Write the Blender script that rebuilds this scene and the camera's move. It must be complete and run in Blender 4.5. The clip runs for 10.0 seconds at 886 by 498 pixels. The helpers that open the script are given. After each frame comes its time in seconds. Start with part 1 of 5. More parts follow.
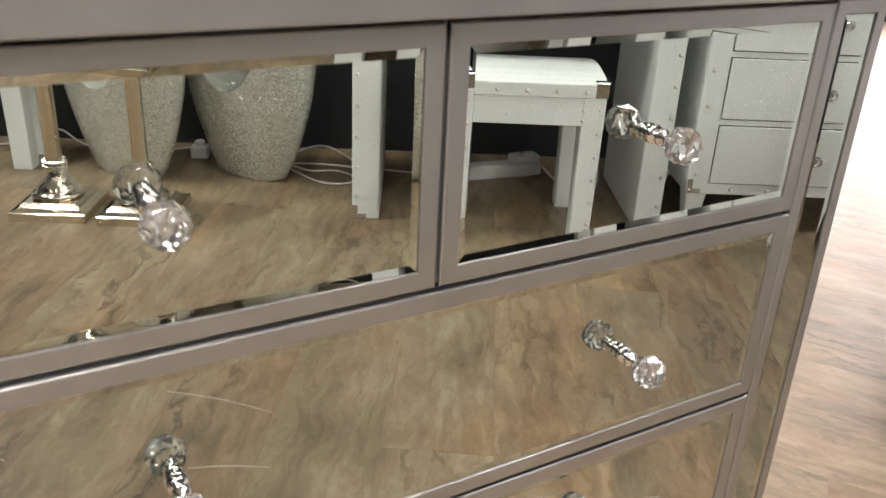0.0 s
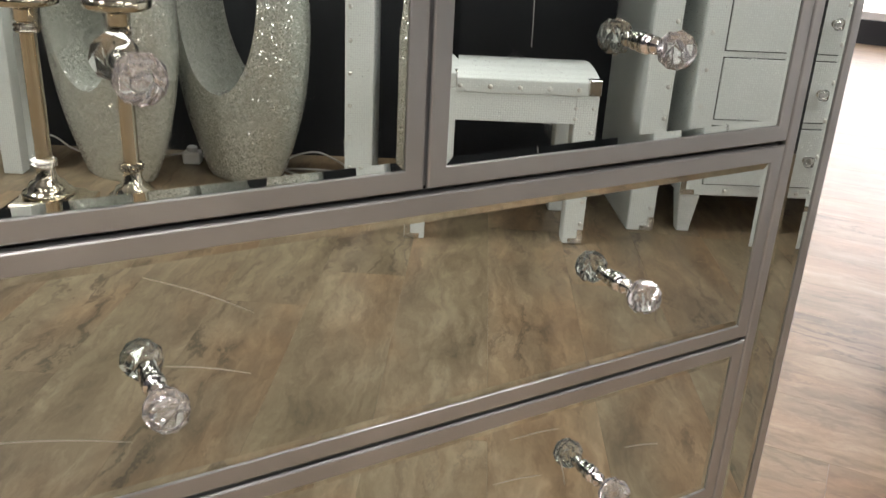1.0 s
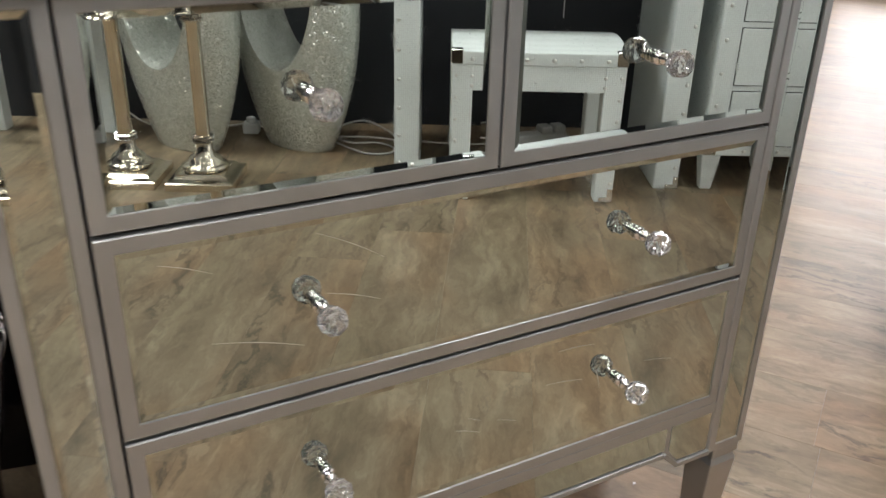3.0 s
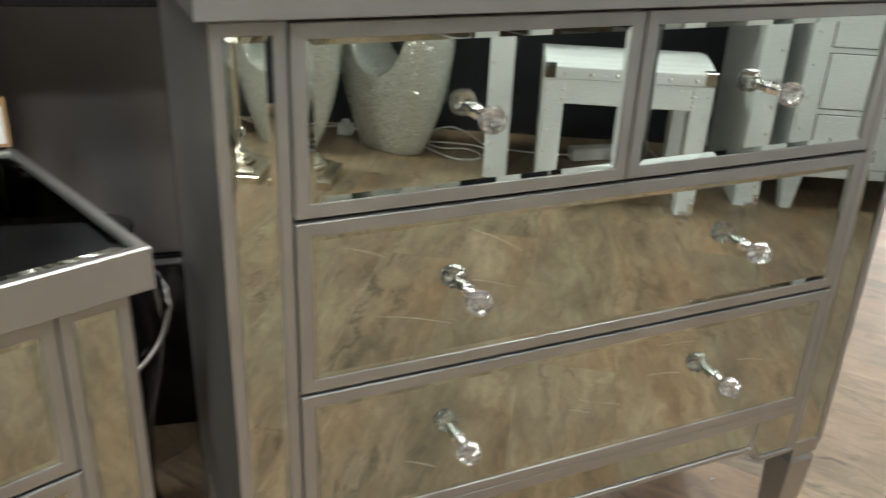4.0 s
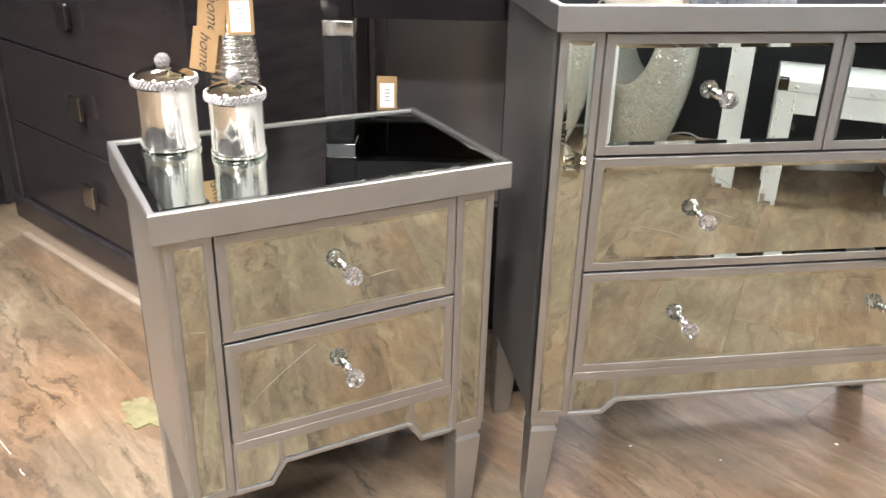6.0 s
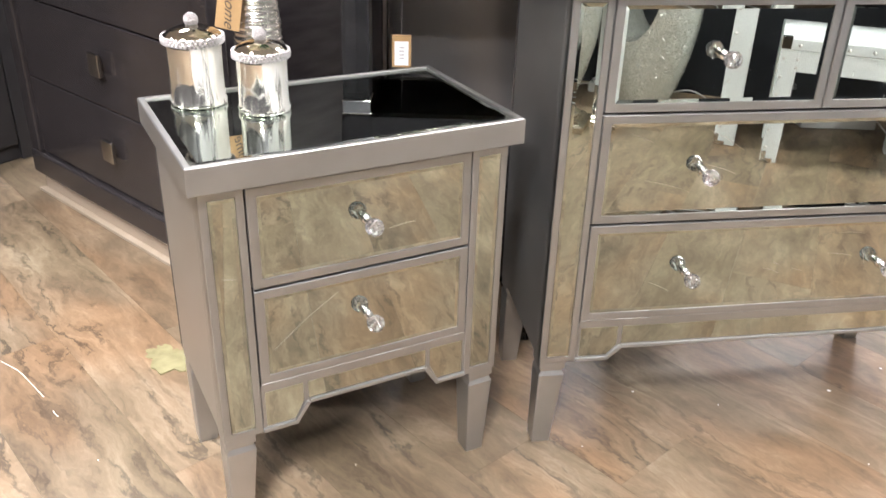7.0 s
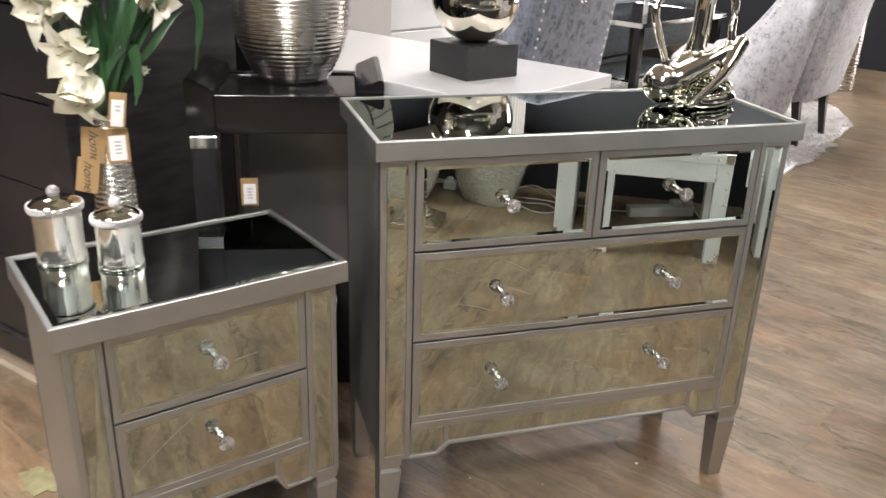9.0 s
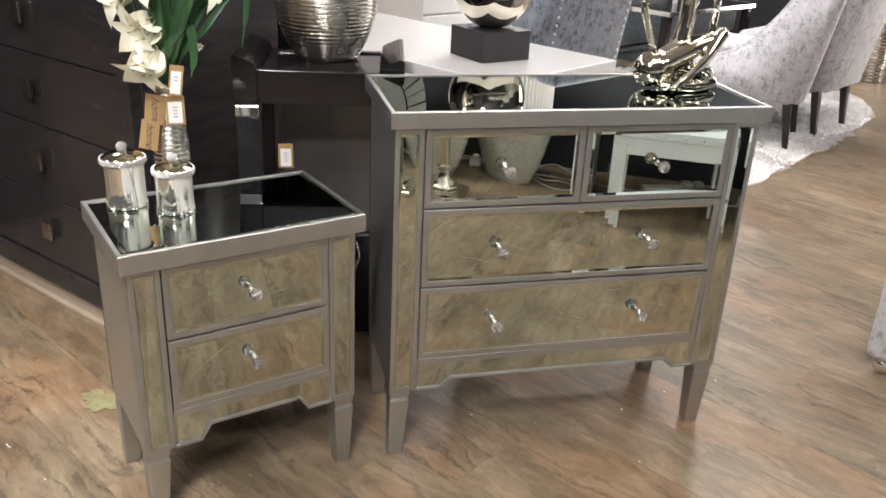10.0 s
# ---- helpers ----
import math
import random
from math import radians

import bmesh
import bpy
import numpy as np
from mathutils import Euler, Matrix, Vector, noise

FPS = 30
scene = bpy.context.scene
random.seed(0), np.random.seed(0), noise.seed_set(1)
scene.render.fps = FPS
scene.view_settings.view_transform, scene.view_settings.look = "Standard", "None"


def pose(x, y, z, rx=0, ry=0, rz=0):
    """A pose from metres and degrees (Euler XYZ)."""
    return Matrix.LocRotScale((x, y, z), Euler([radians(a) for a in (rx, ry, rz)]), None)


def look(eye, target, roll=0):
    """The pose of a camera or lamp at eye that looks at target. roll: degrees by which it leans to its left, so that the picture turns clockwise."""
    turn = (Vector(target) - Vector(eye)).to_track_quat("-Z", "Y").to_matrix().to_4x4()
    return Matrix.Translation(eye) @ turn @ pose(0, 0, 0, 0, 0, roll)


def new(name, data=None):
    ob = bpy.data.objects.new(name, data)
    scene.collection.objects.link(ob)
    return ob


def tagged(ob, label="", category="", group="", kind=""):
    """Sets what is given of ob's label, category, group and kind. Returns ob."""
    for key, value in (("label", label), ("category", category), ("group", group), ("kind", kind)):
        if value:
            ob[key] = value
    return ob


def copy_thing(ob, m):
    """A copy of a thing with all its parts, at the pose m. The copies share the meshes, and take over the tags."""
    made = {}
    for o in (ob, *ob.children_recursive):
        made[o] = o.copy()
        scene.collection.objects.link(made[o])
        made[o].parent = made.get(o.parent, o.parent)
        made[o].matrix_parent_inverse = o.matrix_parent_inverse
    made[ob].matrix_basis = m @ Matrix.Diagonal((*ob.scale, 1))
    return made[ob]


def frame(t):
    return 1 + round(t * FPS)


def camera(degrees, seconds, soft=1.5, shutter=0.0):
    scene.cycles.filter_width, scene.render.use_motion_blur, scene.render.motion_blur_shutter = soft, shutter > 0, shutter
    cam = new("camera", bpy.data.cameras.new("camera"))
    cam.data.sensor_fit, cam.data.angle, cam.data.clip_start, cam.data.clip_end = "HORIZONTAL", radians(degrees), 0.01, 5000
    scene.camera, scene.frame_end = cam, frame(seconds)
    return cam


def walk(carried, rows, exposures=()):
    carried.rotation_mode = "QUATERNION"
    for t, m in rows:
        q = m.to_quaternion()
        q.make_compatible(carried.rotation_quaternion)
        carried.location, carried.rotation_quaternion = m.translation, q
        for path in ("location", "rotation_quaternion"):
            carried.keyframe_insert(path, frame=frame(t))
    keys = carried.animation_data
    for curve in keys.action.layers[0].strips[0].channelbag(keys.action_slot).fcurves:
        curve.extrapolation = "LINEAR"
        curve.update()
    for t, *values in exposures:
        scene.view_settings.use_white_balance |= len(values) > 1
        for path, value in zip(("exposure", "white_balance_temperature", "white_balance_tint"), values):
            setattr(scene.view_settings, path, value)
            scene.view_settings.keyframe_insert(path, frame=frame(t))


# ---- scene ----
cam = camera(54.9, 10.0, shutter=0.5)
PATH = [
    (0, (0.109, 0.229, 0.818), (1.045, 1.79, -0.011), 2.9),
    (0.5, (0.115, 0.22, 0.77), (1.071, 1.796, -0.007), 3.2),
    (1, (0.107, 0.211, 0.74), (1.067, 1.794, -0.017), 3.0),
    (1.5, (0.107, 0.196, 0.72), (1.038, 1.791, -0.049), 2.6),
    (2, (0.101, 0.183, 0.714), (0.993, 1.77, -0.113), 2.1),
    (2.2, (0.096, 0.178, 0.724), (0.977, 1.757, -0.131), 1.9),
    (3.3, (-0.061, 0.022, 0.851), (0.824, 1.605, 0.006), 1.4),
    (3.5, (-0.074, 0.01, 0.86), (0.804, 1.597, 0.016), 1.8),
    (4, (-0.135, 0.0, 0.856), (0.63, 1.647, 0.017), 2.6),
    (4.5, (-0.179, -0.111, 0.878), (0.34, 1.625, 0.033), 0.9),
    (5, (-0.211, -0.277, 0.902), (0.12, 1.501, 0.047), 0.9),
    (5.5, (-0.263, -0.353, 0.92), (0.008, 1.441, 0.078), 1.5),
    (5.7, (-0.308, -0.375, 0.921), (-0.012, 1.427, 0.104), 1.5),
    (6.8, (-0.369, -0.442, 0.951), (-0.089, 1.324, 0.055), 1.4),
    (7, (-0.374, -0.453, 0.946), (-0.085, 1.302, 0.031), 1.7),
    (7.5, (-0.368, -0.474, 0.962), (-0.061, 1.263, 0.02), 1.7),
    (8, (-0.356, -0.509, 1.012), (0.059, 1.219, 0.094), 1.6),
    (8.5, (-0.302, -0.53, 1.07), (0.274, 1.201, 0.25), 2.3),
    (9, (-0.316, -0.633, 1.125), (0.228, 1.135, 0.365), 2.0),
    (9.5, (-0.328, -0.767, 1.157), (0.131, 1.021, 0.388), 2.1),
    (10, (-0.319, -0.874, 1.17), (0.136, 0.902, 0.371), 2.8),
]
EXPOSURES = [(0, 0.19, 6650, 13), (0.5, -0.03, 6900, 15), (1.0, -0.06, 6550, 13), (2.2, -0.11, 6450, 10), (3.5, -0.15, 6200, 9), (4.0, -0.07, 6350, 4), (4.5, 0.48, 6600, 10), (5.0, 0.56, 6600, 14),
             (5.5, 0.62, 6500, 13), (7.0, 0.65, 6250, 13), (7.5, 0.63, 6250, 13), (8.1, 0.55, 6200, 13), (8.6, -0.07, 6300, 12), (9.5, -0.11, 6450, 10), (10, -0.11, 6450, 10)]
walk(cam, [(t, look(eye, target, roll)) for t, eye, target, roll in PATH], EXPOSURES)

# ---- light ----
world = bpy.data.worlds.new("shop_ambient")
scene.world = world
world.use_nodes = True
world.node_tree.nodes["Background"].inputs[0].default_value = (0.9, 0.93, 1.0, 1)
world.node_tree.nodes["Background"].inputs[1].default_value = 0.03

STORE = 28.5                       # the display wall's bearing, degrees
W = Vector((-math.sin(radians(STORE)), math.cos(radians(STORE)), 0))
CEIL = 2.75
PANELS = [(-2.25, -1.35, 116), (-1.2, -0.7, 80), (0.4, -0.6, 9), (1.5, -0.5, 8), (2.9, 0.1, 8), (-1.9, 2.4, 28), (0.2, 2.9, 20), (1.9, 1.6, 6),
          (2.9, 1.4, 39), (6.0, 3.0, 34), (1.9, 3.9, 60), (4.2, 4.0, 60), (5.3, 4.9, 50)]


# ---- materials ----
def mat(name):
    m = bpy.data.materials.new(name)
    m.use_nodes = True
    nt = m.node_tree
    return m, nt, nt.nodes["Principled BSDF"]


def node(nt, kind, **inputs):
    n = nt.nodes.new(kind)
    for k, v in inputs.items():
        n.inputs[k.replace("_", " ")].default_value = v
    return n


def ramp(nt, fac, stops):
    r = nt.nodes.new("ShaderNodeValToRGB")
    e = r.color_ramp.elements
    while len(e) < len(stops):
        e.new(0.5)
    for el, (p, c) in zip(e, stops):
        el.position, el.color = p, (*c, 1)
    nt.links.new(fac, r.inputs[0])
    return r


def coords(nt, which="Object", scale=(1, 1, 1)):
    tc = nt.nodes.new("ShaderNodeTexCoord")
    mp = nt.nodes.new("ShaderNodeMapping")
    mp.inputs["Scale"].default_value = scale
    nt.links.new(tc.outputs[which], mp.inputs[0])
    return mp.outputs[0]


def surface(name, c1, c2, rough, metal=0.0, scale=20.0, bump=0.1, fine=300.0, rough_var=0.1, coat=0.0, stretch=(1, 1, 1), spec=0.5, sheen=0.0):
    """A painted, lacquered or cloth surface with variation at two scales."""
    m, nt, b = mat(name)
    co = coords(nt, scale=stretch)
    n1 = node(nt, "ShaderNodeTexNoise", Scale=scale, Detail=6.0)
    n2 = node(nt, "ShaderNodeTexNoise", Scale=fine, Detail=3.0)
    nt.links.new(co, n1.inputs["Vector"]), nt.links.new(co, n2.inputs["Vector"])
    r = ramp(nt, n1.outputs[0], [(0.3, c1), (0.7, c2)])
    nt.links.new(r.outputs[0], b.inputs["Base Color"])
    mr = node(nt, "ShaderNodeMapRange")
    mr.inputs["To Min"].default_value, mr.inputs["To Max"].default_value = max(0.0, rough - rough_var), rough + rough_var
    nt.links.new(n1.outputs[0], mr.inputs[0]), nt.links.new(mr.outputs[0], b.inputs["Roughness"])
    bp = node(nt, "ShaderNodeBump", Strength=bump, Distance=0.002)
    nt.links.new(n2.outputs[0], bp.inputs["Height"]), nt.links.new(bp.outputs[0], b.inputs["Normal"])
    b.inputs["Metallic"].default_value = metal
    b.inputs["Coat Weight"].default_value = coat
    b.inputs["Coat Roughness"].default_value = 0.05
    b.inputs["Specular IOR Level"].default_value = spec
    b.inputs["Sheen Weight"].default_value = sheen
    return m


SILVER = surface("silver_paint", (0.390, 0.392, 0.380), (0.438, 0.438, 0.424), 0.37, 0.90, 14, 0.05, 900, 0.06)
SUBFLOOR = surface("brown_subfloor", (0.06, 0.042, 0.03), (0.08, 0.057, 0.04), 0.8)
# near-black for boards; behind the drawers it paints the shade of the gaps
GAP = surface("dark_board_and_gap_shade", (0.02, 0.018, 0.018), (0.03, 0.028, 0.028), 0.7)
NICKEL = surface("polished_nickel", (0.60, 0.56, 0.47), (0.68, 0.64, 0.55), 0.06, 1.0, 12, 0.03, 60, 0.03)
STUD_METAL = surface("satin_stud_metal", (0.72, 0.70, 0.66), (0.82, 0.80, 0.76), 0.34, 0.9, 12, 0.02, 60, 0.05)
CHROME = surface("chrome", (0.75, 0.73, 0.70), (0.82, 0.80, 0.77), 0.07, 1.0, 12, 0.02, 60, 0.03)
GOLDISH = surface("warm_nickel", (0.70, 0.62, 0.51), (0.80, 0.73, 0.62), 0.1, 1.0, 10, 0.02, 60, 0.04)
BLACK_GLOSS = surface("black_lacquer", (0.008, 0.007, 0.0075), (0.013, 0.0115, 0.012), 0.09, 0, 5, 0.004, 40, 0.04, coat=0.0, spec=0.4)
STEEL = surface("brushed_steel", (0.33, 0.32, 0.31), (0.4, 0.39, 0.38), 0.32, 0.9, 4, 0.06, 500, 0.08, stretch=(1, 1, 0.05))
WHITE_GLOSS = surface("white_lacquer", (0.76, 0.75, 0.73), (0.8, 0.79, 0.77), 0.12, 0, 6, 0.01, 60, 0.04, coat=0.5)
WALL_DARK = surface("charcoal_wall_paint", (0.012, 0.013, 0.017), (0.018, 0.019, 0.023), 0.7, 0, 3, 0.2, 120)
WALL_PALE = surface("cream_wall_paint", (0.55, 0.51, 0.47), (0.6, 0.56, 0.52), 0.7, 0, 2, 0.2, 120)
CEILING_PAINT = surface("ceiling_paint", (0.6, 0.58, 0.56), (0.66, 0.64, 0.62), 0.8, 0, 2, 0.2, 120)
KRAFT = surface("kraft_card", (0.30, 0.185, 0.08), (0.37, 0.235, 0.105), 0.8, 0, 40, 0.2, 400)
PAPER = surface("white_paper", (0.75, 0.73, 0.71), (0.8, 0.78, 0.76), 0.7, 0, 40, 0.1, 400)
INK = surface("dark_ink", (0.025, 0.022, 0.02), (0.04, 0.036, 0.034), 0.7)
CABLE = surface("white_plastic", (0.6, 0.58, 0.56), (0.66, 0.64, 0.62), 0.4)


def mirror_material():
    m, nt, b = mat("aged_mirror")
    co = coords(nt)
    n1 = node(nt, "ShaderNodeTexNoise", Scale=7.0, Detail=4.0)
    nt.links.new(co, n1.inputs["Vector"])
    r = ramp(nt, n1.outputs[0], [(0.3, (0.520, 0.568, 0.530)), (0.7, (0.573, 0.623, 0.584))])
    nt.links.new(r.outputs[0], b.inputs["Base Color"])
    b.inputs["Metallic"].default_value = 1.0
    n2 = node(nt, "ShaderNodeTexNoise", Scale=60.0, Detail=5.0)
    nt.links.new(co, n2.inputs["Vector"])
    mr = node(nt, "ShaderNodeMapRange")
    mr.inputs["From Min"].default_value, mr.inputs["From Max"].default_value = 0.5, 0.8
    mr.inputs["To Min"].default_value, mr.inputs["To Max"].default_value = 0.0, 0.06
    nt.links.new(n2.outputs[0], mr.inputs[0]), nt.links.new(mr.outputs[0], b.inputs["Roughness"])
    return m


def glass_material():
    m, nt, b = mat("crystal")
    b.inputs["Base Color"].default_value = (1.0, 1.0, 1.0, 1)
    b.inputs["Roughness"].default_value = 0.0
    b.inputs["Transmission Weight"].default_value = 0.95
    b.inputs["Coat Weight"].default_value = 0.8
    b.inputs["Coat Roughness"].default_value = 0.0
    b.inputs["IOR"].default_value = 1.62
    return m


def wood_material(name, by_island):
    """Grey-brown vinyl plank with swirling dark grain; each plank takes its own cut of it."""
    m, nt, b = mat(name)
    L = nt.links.new
    tc = nt.nodes.new("ShaderNodeTexCoord")
    if by_island:
        rnd = nt.nodes.new("ShaderNodeNewGeometry").outputs["Random Per Island"]
    else:
        rnd = nt.nodes.new("ShaderNodeObjectInfo").outputs["Random"]
    mul = node(nt, "ShaderNodeMath")
    mul.operation = "MULTIPLY"
    mul.inputs[1].default_value = 37.0
    L(rnd, mul.inputs[0])
    comb = nt.nodes.new("ShaderNodeCombineXYZ")
    L(mul.outputs[0], comb.inputs[0]), L(mul.outputs[0], comb.inputs[2])
    add = nt.nodes.new("ShaderNodeVectorMath")
    L(tc.outputs["Object"], add.inputs[0]), L(comb.outputs[0], add.inputs[1])
    mp = nt.nodes.new("ShaderNodeMapping")
    mp.inputs["Scale"].default_value = (2.3, 5.2, 1)
    L(add.outputs[0], mp.inputs[0])
    warp = node(nt, "ShaderNodeTexNoise", Scale=1.5, Detail=5.0, Roughness=0.6)
    L(mp.outputs[0], warp.inputs["Vector"])
    sc = nt.nodes.new("ShaderNodeVectorMath")
    sc.operation = "SCALE"
    sc.inputs["Scale"].default_value = 0.75
    L(warp.outputs["Color"], sc.inputs[0])
    ad2 = nt.nodes.new("ShaderNodeVectorMath")
    L(mp.outputs[0], ad2.inputs[0]), L(sc.outputs[0], ad2.inputs[1])
    # broad cloudy tone, then fine fibre along the plank
    grain = node(nt, "ShaderNodeTexNoise", Scale=2.2, Detail=10.0, Roughness=0.66)
    L(ad2.outputs[0], grain.inputs["Vector"])
    mp2 = nt.nodes.new("ShaderNodeMapping")
    mp2.inputs["Scale"].default_value = (1.1, 4.0, 1)
    L(ad2.outputs[0], mp2.inputs[0])
    fibre = node(nt, "ShaderNodeTexNoise", Scale=2.4, Detail=9.0, Roughness=0.7)
    L(mp2.outputs[0], fibre.inputs["Vector"])
    blend = nt.nodes.new("ShaderNodeMix")
    blend.inputs["Factor"].default_value = 0.38
    L(grain.outputs[0], blend.inputs["A"]), L(fibre.outputs[0], blend.inputs["B"])
    tone = ramp(nt, blend.outputs["Result"], [(0.33, (0.080, 0.058, 0.038)), (0.45, (0.158, 0.116, 0.074)), (0.54, (0.216, 0.162, 0.105)), (0.65, (0.300, 0.237, 0.164))])
    # rosy and grey drifts
    drift = node(nt, "ShaderNodeTexNoise", Scale=0.8, Detail=3.0)
    dv = nt.nodes.new("ShaderNodeVectorMath")
    dv.inputs[1].default_value = (4.7, 1.9, 0)
    L(mp.outputs[0], dv.inputs[0]), L(dv.outputs[0], drift.inputs["Vector"])
    dr = ramp(nt, drift.outputs[0], [(0.36, (0.93, 0.96, 0.94)), (0.5, (1, 1, 1)), (0.64, (1.12, 0.98, 0.88))])
    tint = nt.nodes.new("ShaderNodeMix")
    tint.data_type, tint.blend_type = "RGBA", "MULTIPLY"
    tint.inputs["Factor"].default_value = 1.0
    L(tone.outputs[0], tint.inputs["A"]), L(dr.outputs[0], tint.inputs["B"])
    # thin dark veins that come and go
    wave = node(nt, "ShaderNodeTexWave", Scale=1.4, Distortion=13.0, Detail=8.0)
    wave.inputs["Detail Scale"].default_value, wave.inputs["Detail Roughness"].default_value = 1.3, 0.68
    wave.bands_direction = "Y"
    L(ad2.outputs[0], wave.inputs["Vector"])
    vr = ramp(nt, wave.outputs["Fac"], [(0.0, (0.32, 0.32, 0.33)), (0.08, (0.54, 0.54, 0.54)), (0.22, (0.88, 0.88, 0.87)), (0.45, (1, 1, 1))])
    patch = node(nt, "ShaderNodeTexNoise", Scale=1.5, Detail=5.0, Roughness=0.6)
    L(ad2.outputs[0], patch.inputs["Vector"])
    pr = ramp(nt, patch.outputs[0], [(0.45, (0.05, 0.05, 0.05)), (0.58, (1.0, 1.0, 1.0))])
    own = node(nt, "ShaderNodeTexWhiteNoise")
    own.noise_dimensions = "1D"
    L(mul.outputs[0], own.inputs["W"])
    amount = node(nt, "ShaderNodeMapRange")
    amount.inputs["To Min"].default_value, amount.inputs["To Max"].default_value = 0.18, 1.0
    L(own.outputs["Value"], amount.inputs[0])
    veiny = node(nt, "ShaderNodeMath")
    veiny.operation = "MULTIPLY"
    L(pr.outputs[0], veiny.inputs[0]), L(amount.outputs[0], veiny.inputs[1])
    mx = nt.nodes.new("ShaderNodeMix")
    mx.data_type, mx.blend_type = "RGBA", "MULTIPLY"
    L(veiny.outputs[0], mx.inputs["Factor"]), L(tint.outputs["Result"], mx.inputs["A"]), L(vr.outputs[0], mx.inputs["B"])
    # plank to plank
    hv = nt.nodes.new("ShaderNodeHueSaturation")
    mr = node(nt, "ShaderNodeMapRange")
    mr.inputs["To Min"].default_value, mr.inputs["To Max"].default_value = 0.87, 1.11
    L(rnd, mr.inputs[0]), L(mr.outputs[0], hv.inputs["Value"])
    L(mx.outputs["Result"], hv.inputs["Color"])
    L(hv.outputs[0], b.inputs["Base Color"])
    rr = node(nt, "ShaderNodeMapRange")
    rr.inputs["To Min"].default_value, rr.inputs["To Max"].default_value = 0.32, 0.46
    L(grain.outputs[0], rr.inputs[0]), L(rr.outputs[0], b.inputs["Roughness"])
    bp = node(nt, "ShaderNodeBump", Strength=0.12, Distance=0.002)
    L(grain.outputs[0], bp.inputs["Height"]), L(bp.outputs[0], b.inputs["Normal"])
    return m


def mosaic_material(name, c1, c2, scale):
    """Small mirror chips set close together; each chip tilts its own way and glints."""
    m, nt, b = mat(name)
    L = nt.links.new
    co = coords(nt)
    vo = node(nt, "ShaderNodeTexVoronoi", Scale=scale)
    L(co, vo.inputs["Vector"])
    r = ramp(nt, vo.outputs["Color"], [(0.1, c1), (0.9, c2)])
    ed = node(nt, "ShaderNodeTexVoronoi", Scale=scale)
    ed.feature = "DISTANCE_TO_EDGE"
    L(co, ed.inputs["Vector"])
    er = ramp(nt, ed.outputs["Distance"], [(0.02, (0.45, 0.45, 0.43)), (0.07, (1, 1, 1))])
    mx = nt.nodes.new("ShaderNodeMix")
    mx.data_type, mx.blend_type = "RGBA", "MULTIPLY"
    mx.inputs["Factor"].default_value = 1.0
    L(r.outputs[0], mx.inputs["A"]), L(er.outputs[0], mx.inputs["B"])
    L(mx.outputs["Result"], b.inputs["Base Color"])
    geo = nt.nodes.new("ShaderNodeNewGeometry")
    sub = nt.nodes.new("ShaderNodeVectorMath")
    sub.operation = "SUBTRACT"
    sub.inputs[1].default_value = (0.5, 0.5, 0.5)
    L(vo.outputs["Color"], sub.inputs[0])
    sc = nt.nodes.new("ShaderNodeVectorMath")
    sc.operation = "SCALE"
    sc.inputs["Scale"].default_value = 0.95
    L(sub.outputs[0], sc.inputs[0])
    ad = nt.nodes.new("ShaderNodeVectorMath")
    L(geo.outputs["Normal"], ad.inputs[0]), L(sc.outputs[0], ad.inputs[1])
    no = nt.nodes.new("ShaderNodeVectorMath")
    no.operation = "NORMALIZE"
    L(ad.outputs[0], no.inputs[0]), L(no.outputs[0], b.inputs["Normal"])
    b.inputs["Metallic"].default_value = 0.55
    b.inputs["Roughness"].default_value = 0.08
    return m


